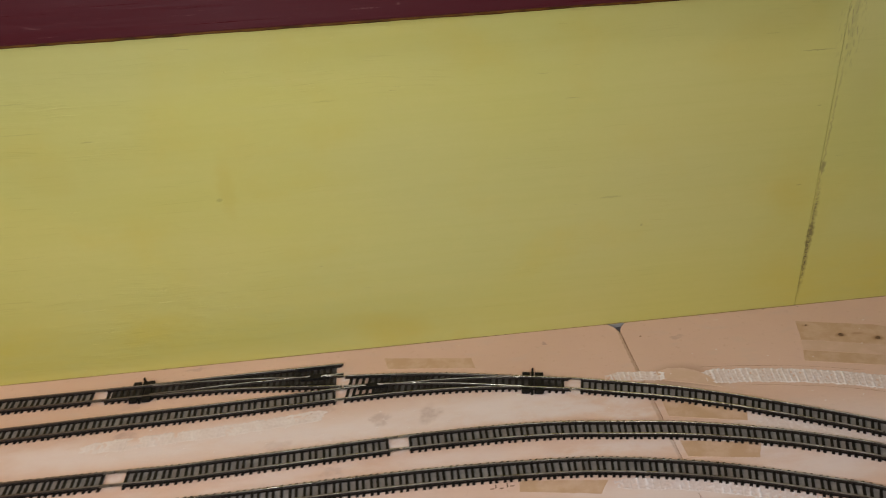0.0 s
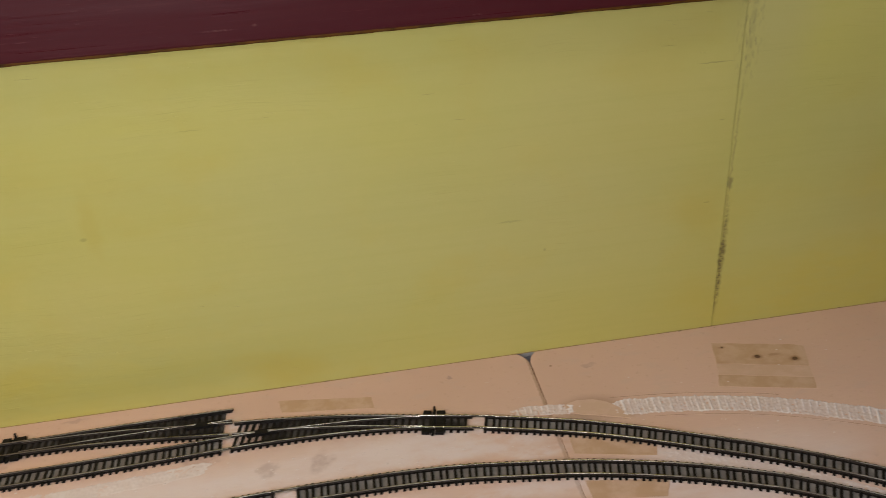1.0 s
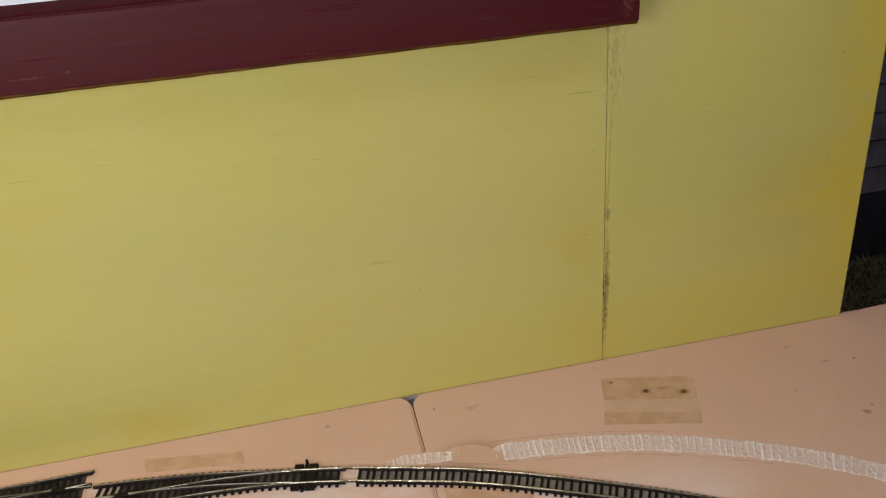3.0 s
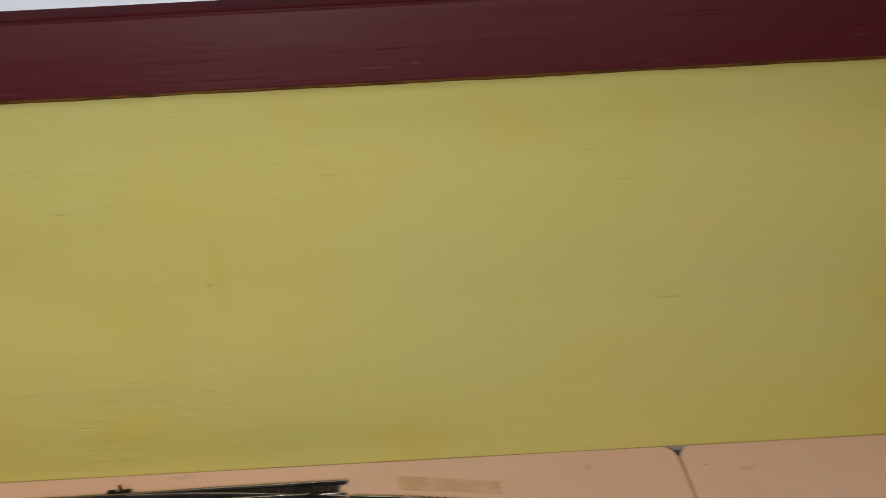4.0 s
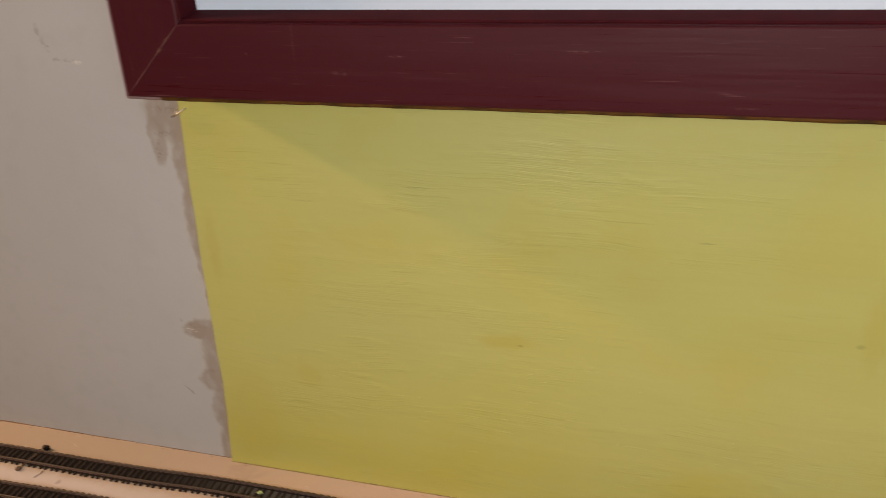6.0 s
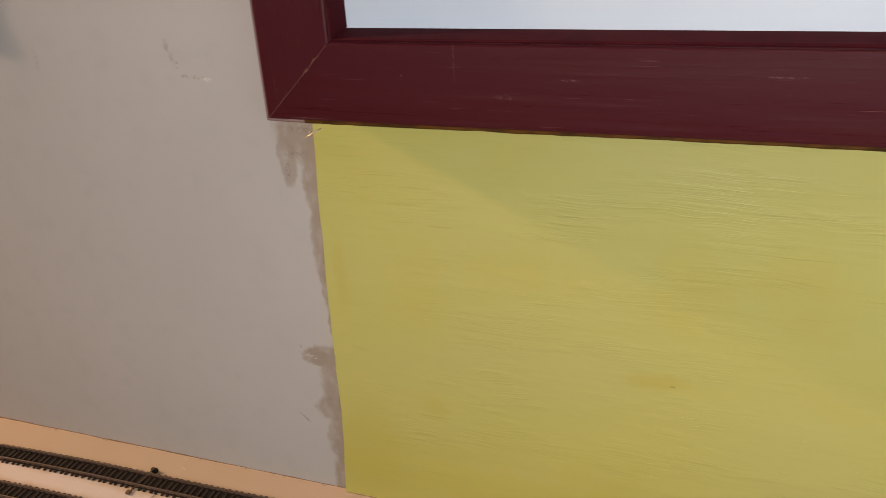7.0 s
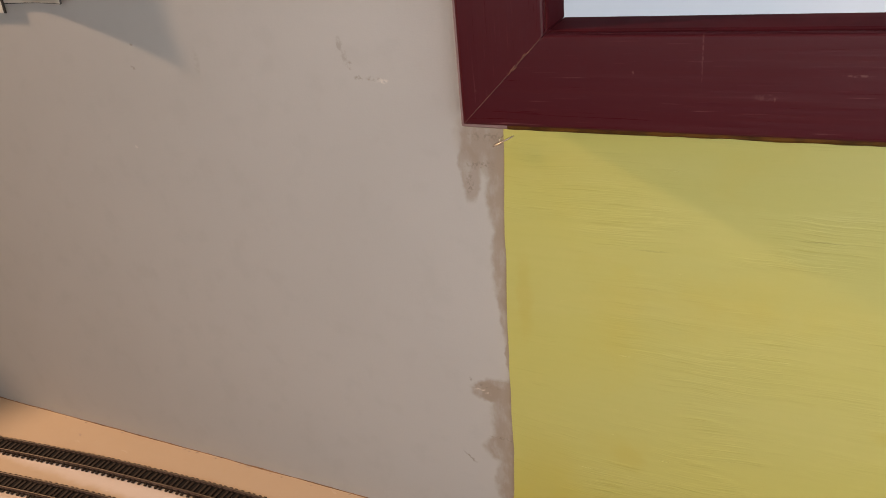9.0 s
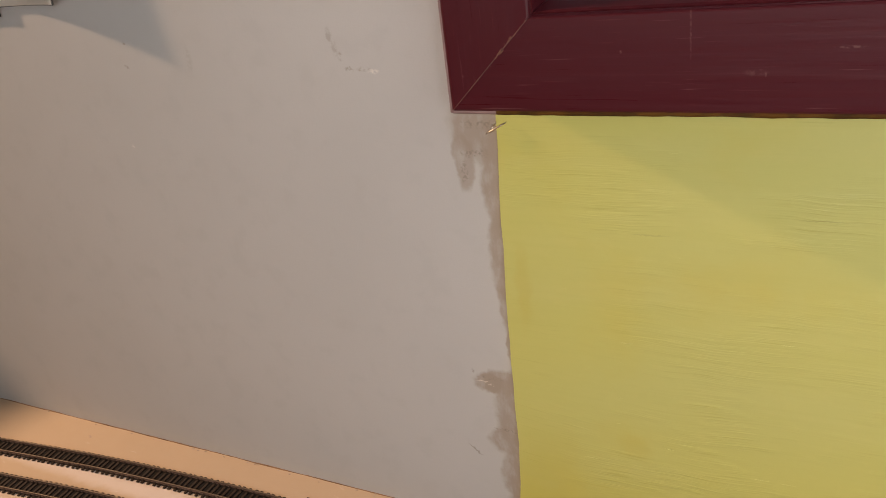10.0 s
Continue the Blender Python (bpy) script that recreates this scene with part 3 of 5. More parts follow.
M = {
    "yellow": yellow_paint(),
    "plaster": plaster(),
    "red_x": red_paint("red_paint_rail", "x"),
    "red_z": red_paint("red_paint_stile", "z"),
    "red_bead": plain("red_paint_bead", (0.050, 0.0062, 0.0095), 0.65, (0.040, 0.0050, 0.0080), 60, spec=0.06),
    "board": hardboard(),
    "sleeper": sleeper_plastic(),
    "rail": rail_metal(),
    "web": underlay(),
    "brown": plain("brown_paint_edge", (0.095, 0.040, 0.006), 0.6, (0.040, 0.016, 0.003), 60, spec=0.08),
    "dirt": plain("dirt_and_gap_shade", (0.25, 0.145, 0.085), 0.9, (0.12, 0.066, 0.040), 70, spec=0.1),
    "black": plain("black_plastic", (0.006, 0.0055, 0.0055), 0.7, (0.012, 0.011, 0.010), 120, spec=0.15),
    "glue": filler(),
    "smear": plain("thin_filler", (0.61, 0.545, 0.535), 0.5, (0.65, 0.605, 0.605), 60, bump=0.0004),
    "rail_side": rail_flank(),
    # darker than the underlay of the plain track
    "under_dark": plain("turnout_underlay", (0.030, 0.028, 0.026), 0.85, (0.085, 0.080, 0.076), 40, spec=0.1, bump=0.0003),
    "tape": aged_tape(),
    "rust": plain("rusty_steel", (0.13, 0.07, 0.035), 0.7, (0.06, 0.035, 0.02), 400),
    "pencil": plain("pencil_and_shadow", (0.30, 0.20, 0.14), 0.7, (0.44, 0.32, 0.25), 70),
    "film": plain("tan_film", (0.53, 0.383, 0.290), 0.5, (0.575, 0.420, 0.335), 60, bump=0.0002),
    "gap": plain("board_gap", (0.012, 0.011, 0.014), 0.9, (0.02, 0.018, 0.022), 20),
    "crumb": plain("plaster_crumb", (0.42, 0.34, 0.27), 0.8, (0.28, 0.21, 0.15), 200),
    "steel": plain("staple_steel", (0.55, 0.50, 0.44), 0.3, (0.40, 0.33, 0.26), 300, metal=1.0),
    "edge": plain("board_edge", (0.40, 0.30, 0.10), 0.8, (0.20, 0.15, 0.08), 120),
    "caulk": plain("frame_caulk", (0.24, 0.155, 0.145), 0.6, (0.20, 0.125, 0.12), 60, spec=0.2),
    "pane": plain("white_panel", (0.63, 0.70, 0.79), 0.35, (0.60, 0.67, 0.77), 5),
    "grey": plain("grey_bench_paint", (0.26, 0.27, 0.32), 0.6, (0.22, 0.23, 0.27), 40),
    "crust": plain("mitre_crust", (0.15, 0.072, 0.046), 0.7, (0.085, 0.030, 0.025), 300, spec=0.2),
    "mitre": plain("mitre_seam", (0.09, 0.030, 0.024), 0.6, (0.04, 0.010, 0.012), 160),
    "wood": plain("bench_wood", (0.30, 0.19, 0.10), 0.6, (0.24, 0.15, 0.08), 20),
    "room": plain("room_paint", (0.62, 0.59, 0.55), 0.8, (0.58, 0.55, 0.51), 4),
    "floor": plain("floor_screed", (0.25, 0.22, 0.19), 0.7, (0.21, 0.185, 0.16), 8),
    "card": plain("white_card", (0.74, 0.72, 0.66), 0.6, (0.70, 0.68, 0.62), 15),
    "dark": plain("dark_trim", (0.03, 0.028, 0.026), 0.5),
    "lap": plain("weathered_boards", (0.26, 0.235, 0.28), 0.7, (0.15, 0.14, 0.17), 12, bump=0.002),
    "plinth": plain("dark_plinth", (0.05, 0.045, 0.06), 0.8, (0.03, 0.028, 0.036), 10),
    "soil": plain("garden_soil", (0.10, 0.095, 0.05), 0.9, (0.05, 0.055, 0.03), 25, bump=0.01),
    "grass": plain("grass", (0.26, 0.25, 0.12), 0.6, (0.42, 0.34, 0.19), 30),
    "lime": plain("lime_plastic", (0.42, 0.50, 0.22), 0.5),
}


# ---------------------------------------------------------------- building
ORIGIN = {}


def thing(name, place, label, category, group="", kind=""):
    ob = new(name)
    ob.location = place
    ob.empty_display_size = 0.02
    ORIGIN[ob.name] = Vector(place)
    return tagged(ob, label, category, group, kind)


def mesh_of(name, bm, material, smooth=False):
    bmesh.ops.recalc_face_normals(bm, faces=bm.faces)
    me = bpy.data.meshes.new(name)
    bm.to_mesh(me)
    bm.free()
    me.materials.append(material)
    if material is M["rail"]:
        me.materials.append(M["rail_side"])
    if smooth:
        for p in me.polygons:
            p.use_smooth = True
    return me


def part(name, bm, material, parent, label="", smooth=False):
    """One mesh under a thing or a part; the bmesh is in room coordinates."""
    at = ORIGIN[parent.name]
    bmesh.ops.translate(bm, verts=bm.verts, vec=-at)
    ob = new(name, mesh_of(name, bm, material, smooth))
    ob.parent = parent
    ORIGIN[ob.name] = at
    return tagged(ob, label)


def whole(name, bm, material, place, label, category="", group="", kind="", smooth=False):
    """A thing that is one mesh, with its origin at place."""
    bmesh.ops.translate(bm, verts=bm.verts, vec=-Vector(place))
    ob = new(name, mesh_of(name, bm, material, smooth))
    ob.location = place
    ORIGIN[ob.name] = Vector(place)
    return tagged(ob, label, category, group, kind)


def block(lo, hi, bevel=0.0, bm=None, segments=2):
    bm = bm or bmesh.new()
    made = bmesh.ops.create_cube(bm, size=1)["verts"]
    for v in made:
        v.co = Vector([(a + b) / 2 + (b - a) * c for a, b, c in zip(lo, hi, v.co)])
    if bevel:
        edges = list({e for v in made for e in v.link_edges})
        bmesh.ops.bevel(bm, geom=edges, offset=bevel, segments=segments, affect="EDGES", profile=0.5)
    return bm


def slab(outline, z0, z1, bevel=0.0):
    """An upright prism over a plan outline."""
    bm = bmesh.new()
    face = bm.faces.new([bm.verts.new((x, y, z0)) for x, y in outline])
    top = bmesh.ops.extrude_face_region(bm, geom=[face])
    bmesh.ops.translate(bm, verts=[v for v in top["geom"] if isinstance(v, bmesh.types.BMVert)], vec=(0, 0, z1 - z0))
    if bevel:
        edges = [e for e in bm.edges if all(abs(v.co.z - z1) < 1e-6 for v in e.verts)]
        bmesh.ops.bevel(bm, geom=edges, offset=bevel, segments=2, affect="EDGES", profile=0.5)
    return bm


def panel(outline, y0, y1, bevel=0.0):
    """A thin board standing along the wall, from its outline in x and z."""
    bm = bmesh.new()
    face = bm.faces.new([bm.verts.new((x, y1, z)) for x, z in outline])
    out = bmesh.ops.extrude_face_region(bm, geom=[face])
    bmesh.ops.translate(bm, verts=[v for v in out["geom"] if isinstance(v, bmesh.types.BMVert)], vec=(0, y0 - y1, 0))
    if bevel:
        edges = [e for e in bm.edges if all(abs(v.co.y - y0) < 1e-6 for v in e.verts)]
        bmesh.ops.bevel(bm, geom=edges, offset=bevel, segments=2, affect="EDGES", profile=0.5)
    return bm


def tube(points, radius, bm=None, sides=8):
    """A round wire along points."""
    bm = bm or bmesh.new()
    pts = [Vector(p) for p in points]
    rings = []
    for i, p in enumerate(pts):
        d = (pts[min(i + 1, len(pts) - 1)] - pts[max(i - 1, 0)]).normalized()
        a = d.orthogonal().normalized() if not rings else (side - d * side.dot(d)).normalized()
        side = a
        b = d.cross(a)
        rings.append([bm.verts.new(p + radius * (math.cos(q) * a + math.sin(q) * b)) for q in (2 * math.pi * j / sides for j in range(sides))])
    for r, s in zip(rings, rings[1:]):
        for j in range(sides):
            bm.faces.new((r[j], r[(j + 1) % sides], s[(j + 1) % sides], s[j]))
    bm.faces.new(rings[0][::-1])
    bm.faces.new(rings[-1])
    return bm


def spline(points, step=0.002):
    """Points at even steps along a smooth line through the given plan points."""
    p = [Vector((*q, 0)) for q in points]
    p = [2 * p[0] - p[1]] + p + [2 * p[-1] - p[-2]]
    dense = []
    for a, b, c, d in zip(p, p[1:], p[2:], p[3:]):
        for i in range(24):
            t = i / 24
            dense.append(0.5 * (2 * b + (c - a) * t + (2 * a - 5 * b + 4 * c - d) * t * t + (3 * b - a - 3 * c + d) * t ** 3))
    dense.append(p[-2])
    out, left = [dense[0]], 0.0
    for a, b in zip(dense, dense[1:]):
        n = (b - a).length
        while left + n >= step:
            a = a + (b - a) * ((step - left) / n)
            n = (b - a).length
            left = 0.0
            out.append(a)
        left += n
    return out


def heading(line, i):
    return (line[min(i + 1, len(line) - 1)] - line[max(i - 1, 0)]).normalized()


def beside(line, d):
    """The line moved d to its left."""
    return [p + d * Vector((-heading(line, i).y, heading(line, i).x, 0)) for i, p in enumerate(line)]


def between(line, x0, x1):
    return [p for p in line if x0 <= p.x <= x1]


RAIL_FOOT, RAIL_TOP = 0.0020, 0.0046
HEAD = ((0.00080, 0.0019), (0.00080, 0.0022), (0.00073, 0.00240), (0.00058, 0.00256), (0.00036, 0.00266))
HALF_RAIL = ((0.0010, 0), (0.0010, 0.0004), (0.0003, 0.0008), (0.0003, 0.0016)) + HEAD
RAIL_SHAPE = HALF_RAIL + tuple((-a, h) for a, h in reversed(HALF_RAIL))


def rail_mesh(line, shape=RAIL_SHAPE, base=RAIL_FOOT, every=3):
    bm = bmesh.new()
    keep = line[::every]
    if keep[-1] is not line[-1]:
        keep = keep + [line[-1]]
    rings = []
    for i, p in enumerate(keep):
        d = heading(keep, i)
        n = Vector((-d.y, d.x, 0))
        rings.append([bm.verts.new(p + n * a + Vector((0, 0, base + h))) for a, h in shape])
    k = len(shape)
    for r, s in zip(rings, rings[1:]):
        for j in range(k):
            f = bm.faces.new((r[j], r[(j + 1) % k], s[(j + 1) % k], s[j]))
            f.material_index = 0 if min(shape[j][1], shape[(j + 1) % k][1]) > 0.0020 else 1
    for f in (bm.faces.new(rings[0]), bm.faces.new(rings[-1][::-1])):
        f.material_index = 1
    return bm


GAUGE = 0.00875      # half the distance of the rails' middles
PITCH = 0.0071
HALF_SLEEPER = 0.0134


def sleeper_shape(half, wide=0.0030):
    """A moulded sleeper with chairs for both rails, 2 mm high."""
    bm = block((-wide / 2, -half, 0.0002), (wide / 2, half, 0.0016))
    for v in bm.verts:
        if v.co.z > 0.001:
            v.co.x *= 0.86
            v.co.y *= 0.985
    for s in (-1, 1):
        block((-wide * 0.36, s * GAUGE - 0.0021, 0.0015), (wide * 0.36, s * GAUGE + 0.0021, 0.0026), bm=bm)
    return bm


SLEEPER = mesh_of("sleeper", sleeper_shape(HALF_SLEEPER), M["sleeper"])
plain_sleeper = block((-0.00155, -0.5, 0.0002), (0.00155, 0.5, 0.0017))
LONG_SLEEPER = mesh_of("sleeper", plain_sleeper, M["sleeper"])
CLIP_BAR = mesh_of("rail_joiner", block((-0.0055, -0.0013, 0.0019), (0.0055, 0.0013, 0.0033), 0.0004), M["rail"])


def lay(parent, mesh, name, p, d, stretch=1.0):
    ob = new(name, mesh)
    ob.parent = parent
    ob.matrix_basis = Matrix.Translation(p - ORIGIN[parent.name]) @ Matrix.Rotation(math.atan2(d.y, d.x), 4, "Z") @ Matrix.Diagonal((1, stretch, 1, 1))
    return ob


def web_strip(line, half, z=0.0006):
    """The thin grey underlay that lies between the sleepers."""
    bm = bmesh.new()
    keep = line[::3] + [line[-1]]
    rings = []
    for i, p in enumerate(keep):
        d = heading(keep, i)
        n = Vector((-d.y, d.x, 0)) * half
        rings.append([bm.verts.new(q) for q in (p - n, p + n, p + n + Vector((0, 0, z)), p - n + Vector((0, 0, z)))])
    for r, s in zip(rings, rings[1:]):
        for j in range(4):
            bm.faces.new((r[j], r[(j + 1) % 4], s[(j + 1) % 4], s[j]))
    bm.faces.new(rings[0])
    bm.faces.new(rings[-1][::-1])
    return bm


def track(points, label, rails_from=0.0, rails_to=0.0):
    """A length of plain track: two rails, sleepers and the web between them. rails_from/to: bare rail past the sleepers at either end."""
    line = spline(points)
    mid = line[len(line) // 2]
    sec = thing("railway_track", (mid.x, mid.y, 0), label, "model track", "lengths of track")
    a, b = int(rails_from / 0.002), len(line) - int(rails_to / 0.002)
    body = line[a:b]
    for s in (1, -1):
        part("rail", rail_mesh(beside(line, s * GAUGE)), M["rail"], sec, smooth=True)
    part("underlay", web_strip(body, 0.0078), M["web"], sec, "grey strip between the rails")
    n = max(2, round((len(body) - 1) * 0.002 / PITCH))
    for i in range(n):
        k = round(1 + (len(body) - 3) * i / (n - 1))
        lay(sec, SLEEPER, "sleeper", body[k], heading(body, k))
    for s in (1, -1):
        part("sleeper_web", web_strip(beside(body, s * GAUGE), 0.0014, 0.0015), M["sleeper"], sec)
    for end, out in ((a, rails_from), (b - 1, rails_to)):
        if out:
            k = 3 if end == a else len(line) - 4
            for s in (1, -1):
                q = beside(line, s * GAUGE)[k]
                lay(sec, CLIP_BAR, "rail_joiner", Vector((q.x, q.y, 0)), heading(line, k))
    return sec


def tie_bar(parent, p, d):
    """The throw bar of a turnout with its pads and spring cover."""
    n = Vector((-d.y, d.x, 0))
    turn = Matrix.Translation(p) @ Matrix.Rotation(math.atan2(d.y, d.x), 4, "Z")

    def put(name, bm, material=M["black"]):
        bmesh.ops.transform(bm, matrix=turn, verts=bm.verts)
        part(name, bm, material, parent)
    for s in (-1, 1):
        for e in (-1, 1):
            put("pad", block((min(e * 0.0025, e * 0.0115), min(s * 0.0098, s * 0.0168), 0.0003), (max(e * 0.0025, e * 0.0120), max(s * 0.0098, s * 0.0168), 0.0040), 0.0006))
    for e in (1,):
        put("spring_cover", block((min(e * 0.0025, e * 0.0105), -0.0066, 0.0003), (max(e * 0.0025, e * 0.0105), 0.0066, 0.0030), 0.0007))
    bar = block((-0.0016, -0.0185, 0.0004), (0.0016, 0.0205, 0.0024), 0.0004)
    put("tie_bar", bar)
    put("tie_bar_pin", block((-0.0012, 0.0182, 0.0020), (0.0012, 0.0205, 0.0068), 0.0004))


def turnout(main, side, toe, blade_from, frog, label, toward):
    """Two routes that part from one toe. main lies on the wall side. toward: +1 when the routes run to larger x from the toe."""
    sec = thing("turnout", (0.5 * (main[0][0] + main[-1][0]), main[0][1], 0), label, "model turnout", "turnouts")
    a, b = spline(main), spline(side)
    lo, hi = max(a[0].x, b[0].x), min(a[-1].x, b[-1].x)
    stock_far, stock_near = beside(a, GAUGE), beside(b, -GAUGE)
    part("stock_rail", rail_mesh(stock_far), M["rail"], sec, smooth=True)
    part("stock_rail", rail_mesh(stock_near), M["rail"], sec, smooth=True)
    inner_a, inner_b = beside(a, -GAUGE), beside(b, GAUGE)
    ends = (blade_from, hi + 0.02) if toward > 0 else (lo - 0.02, blade_from)
    slim = tuple((u * 0.8, h) for u, h in RAIL_SHAPE)
    for name, line, away in (("switch_rail", inner_a, 0.0012), ("switch_rail", inner_b, -0.0012)):
        run = between(line, *ends)
        gap = [p for p in run if not frog - 0.006 < p.x < frog + 0.006]
        first = [p for p in gap if (p.x < frog) == (toward > 0)]
        last = [p for p in gap if (p.x < frog) != (toward > 0)]
        part(name, rail_mesh([p + Vector((0, away, 0)) for p in first], slim), M["rail"], sec)
        if len(last) > 3:
            part("wing_rail", rail_mesh(last, slim), M["rail"], sec)
    # crossing block and check rails
    c = [p for p in inner_a if abs(p.x - frog) < 0.001][0]
    d = heading(a, len(a) // 2)
    part("crossing", slab([(frog - 0.016, c.y - 0.003), (frog + 0.016, c.y - 0.0035), (frog + 0.016, c.y + 0.0035), (frog - 0.016, c.y + 0.003)], 0.0003, 0.0040), M["black"], sec, "black plastic crossing")
    for line in (beside(a, GAUGE - 0.0026), beside(b, -GAUGE + 0.0026)):
        run = between(line, frog - 0.022, frog + 0.022)
        part("check_rail", rail_mesh(run, slim), M["black"], sec)
    x = lo + 0.005
    while x < hi - 0.007:
        p = min(a, key=lambda q: abs(q.x - x))
        q = min(b, key=lambda q: abs(q.x - x))
        lay(sec, LONG_SLEEPER, "sleeper", Vector((x, (p.y + q.y) / 2, 0)), d, abs(p.y - q.y) + 2 * HALF_SLEEPER)
        x += PITCH
    start = lo + (0.007 if toward > 0 else 0.030)
    steps = [start + (hi - 0.007 - start) * i / 30 for i in range(31)]
    rows = [(min(a, key=lambda q: abs(q.x - s)), min(b, key=lambda q: abs(q.x - s))) for s in steps]
    bed = [(p.x, p.y + 0.0078) for p, q in rows] + [(q.x, q.y - 0.0078) for p, q in reversed(rows)]
    part("underlay", slab(bed, 0.0, 0.0006), M["under_dark"], sec, "dark strip between the rails")
    # thin dark web under the stock rails
    for line in (stock_far, stock_near):
        part("sleeper_web", web_strip(between(line, lo, hi), 0.0011, 0.0016), M["sleeper"], sec)
    k = min(range(len(a)), key=lambda i: abs(a[i].x - toe))
    m = min(range(len(b)), key=lambda i: abs(b[i].x - toe))
    tie_bar(sec, (a[k] + b[m]) / 2, heading(a, k))
    return sec


# ---------------------------------------------------------------- room
WALL_Y, BOARD_T = 0.0055, 0.005
FLOOR_Z, CEIL_Z = -0.85, 1.65


def structure(name, bm, material, label):
    return whole(name, bm, material, (0, 0, 0), label, "", "", "structure")


# the wall behind the layout, with the window hole and the garden opening
WIN = (0.075, 1.150, 0.470, 1.30)
for lo, hi in (((-2.6, WALL_Y, FLOOR_Z), (WIN[0], 0.115, CEIL_Z)), ((WIN[1], WALL_Y, FLOOR_Z), (1.50, 0.115, CEIL_Z)),
               ((WIN[0], WALL_Y, FLOOR_Z), (WIN[1], 0.115, WIN[2])), ((WIN[0], WALL_Y, WIN[3]), (WIN[1], 0.115, CEIL_Z)),
               ((1.50, WALL_Y, 1.25), (2.40, 0.115, CEIL_Z)), ((2.40, WALL_Y, FLOOR_Z), (3.2, 0.115, CEIL_Z))):
    structure("wall_north", block(lo, hi), M["plaster"], "grey painted plaster wall with old glue marks")
structure("wall_south", block((-2.7, -3.1, FLOOR_Z), (3.3, -3.0, CEIL_Z)), M["room"], "plain pale painted wall")
structure("wall_west", block((-2.7, -3.0, FLOOR_Z), (-2.6, 0.115, CEIL_Z)), M["room"], "plain pale painted wall")
structure("wall_east", block((3.2, -3.0, FLOOR_Z), (3.3, 0.115, CEIL_Z)), M["room"], "plain pale painted wall")
structure("floor", block((-2.7, -3.1, FLOOR_Z - 0.1), (3.3, 0.115, FLOOR_Z)), M["floor"], "plain grey-brown screed floor")
structure("ceiling", block((-2.7, -3.1, CEIL_Z), (3.3, 0.115, CEIL_Z + 0.1)), M["room"], "plain pale ceiling")

# ---------------------------------------------------------------- garden seen past the end of the board
gx0, gx1, gy = 1.0, 5.0, 1.32
structure("ground", block((-60, 0.115, FLOOR_Z - 0.12), (60, 80, FLOOR_Z - 0.005)), M["soil"], "dark garden ground at dusk")
bm = bmesh.new()
rnd = random.Random(4)
for i in range(12000):
    x, y = rnd.uniform(2.1, 3.3), rnd.uniform(0.7, gy - 0.02)
    h, a = rnd.uniform(0.008, 0.032), rnd.uniform(0, 6.28)
    lean = Vector((rnd.gauss(0, 0.015), rnd.gauss(0, 0.015), h))
    w = Vector((math.cos(a), math.sin(a), 0)) * 0.0034
    p = Vector((x, y, FLOOR_Z - 0.006))
    v = [bm.verts.new(q) for q in (p - w, p + w, p + lean * 0.6 + w * 0.6, p + lean, p + lean * 0.6 - w * 0.6)]
    bm.faces.new(v)
me = bpy.data.meshes.new("grass")
bm.to_mesh(me)
bm.free()
me.materials.append(M["grass"])
tagged(new("grass", me), "short dark grass below the boarded wall", "grass", "", "stuff")
fence = thing("boarded_wall", (2.6, gy, FLOOR_Z), "weathered grey overlapping boards above a dark plinth", "fence")
part("plinth", block((gx0, gy, FLOOR_Z - 0.01), (gx1, gy + 0.06, FLOOR_Z + 0.225), 0.004), M["plinth"], fence, "almost black plinth board")
for i in range(22):
    z = FLOOR_Z + 0.222 + 0.0915 * i
    bm = bmesh.new()
    pts = ((gy + 0.012, z + 0.008), (gy + 0.03, z + 0.002), (gy + 0.045, z + 0.088), (gy + 0.034, z + 0.0835))
    r = [[bm.verts.new((x, y, q)) for y, q in pts] for x in (gx0, gx1)]
    for j in range(4):
        bm.faces.new((r[0][j], r[0][(j + 1) % 4], r[1][(j + 1) % 4], r[1][j]))
    bm.faces.new(r[0])
    bm.faces.new(r[1][::-1])
    part("lap_board", bm, M["lap"], fence)
# near-black sheet behind the laps; its colour stands in for shade in the gaps
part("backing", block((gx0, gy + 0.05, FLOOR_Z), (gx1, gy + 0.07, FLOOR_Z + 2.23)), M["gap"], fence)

# ---------------------------------------------------------------- bench and baseboards
bench = thing("bench", (0.5, -0.3, FLOOR_Z), "long grey-painted bench under the baseboards", "table")
part("bench_top", block((-1.25, -0.63, -0.034), (2.35, 0.0052, -0.0092), 0.001), M["grey"], bench, "grey painted top")
for x in (-1.2, -0.05, 1.1, 2.25):
    for y in (-0.59, -0.06):
        part("leg", block((x, y - 0.022, FLOOR_Z), (x + 0.045, y + 0.022, -0.034), 0.003), M["wood"], bench)


def corner(cx, cy, r, a0, a1, n=10):
    return [(cx + r * math.cos(radians(a0 + (a1 - a0) * i / n)), cy + r * math.sin(radians(a0 + (a1 - a0) * i / n))) for i in range(n + 1)]


def ragged(x0, x1, y, step, amount, seed):
    """A sawn back edge that wanders by a millimetre or two."""
    r = random.Random(seed)
    n = int(abs(x1 - x0) / step)
    return [(x0 + (x1 - x0) * i / n, y - r.random() * amount) for i in range(1, n)]


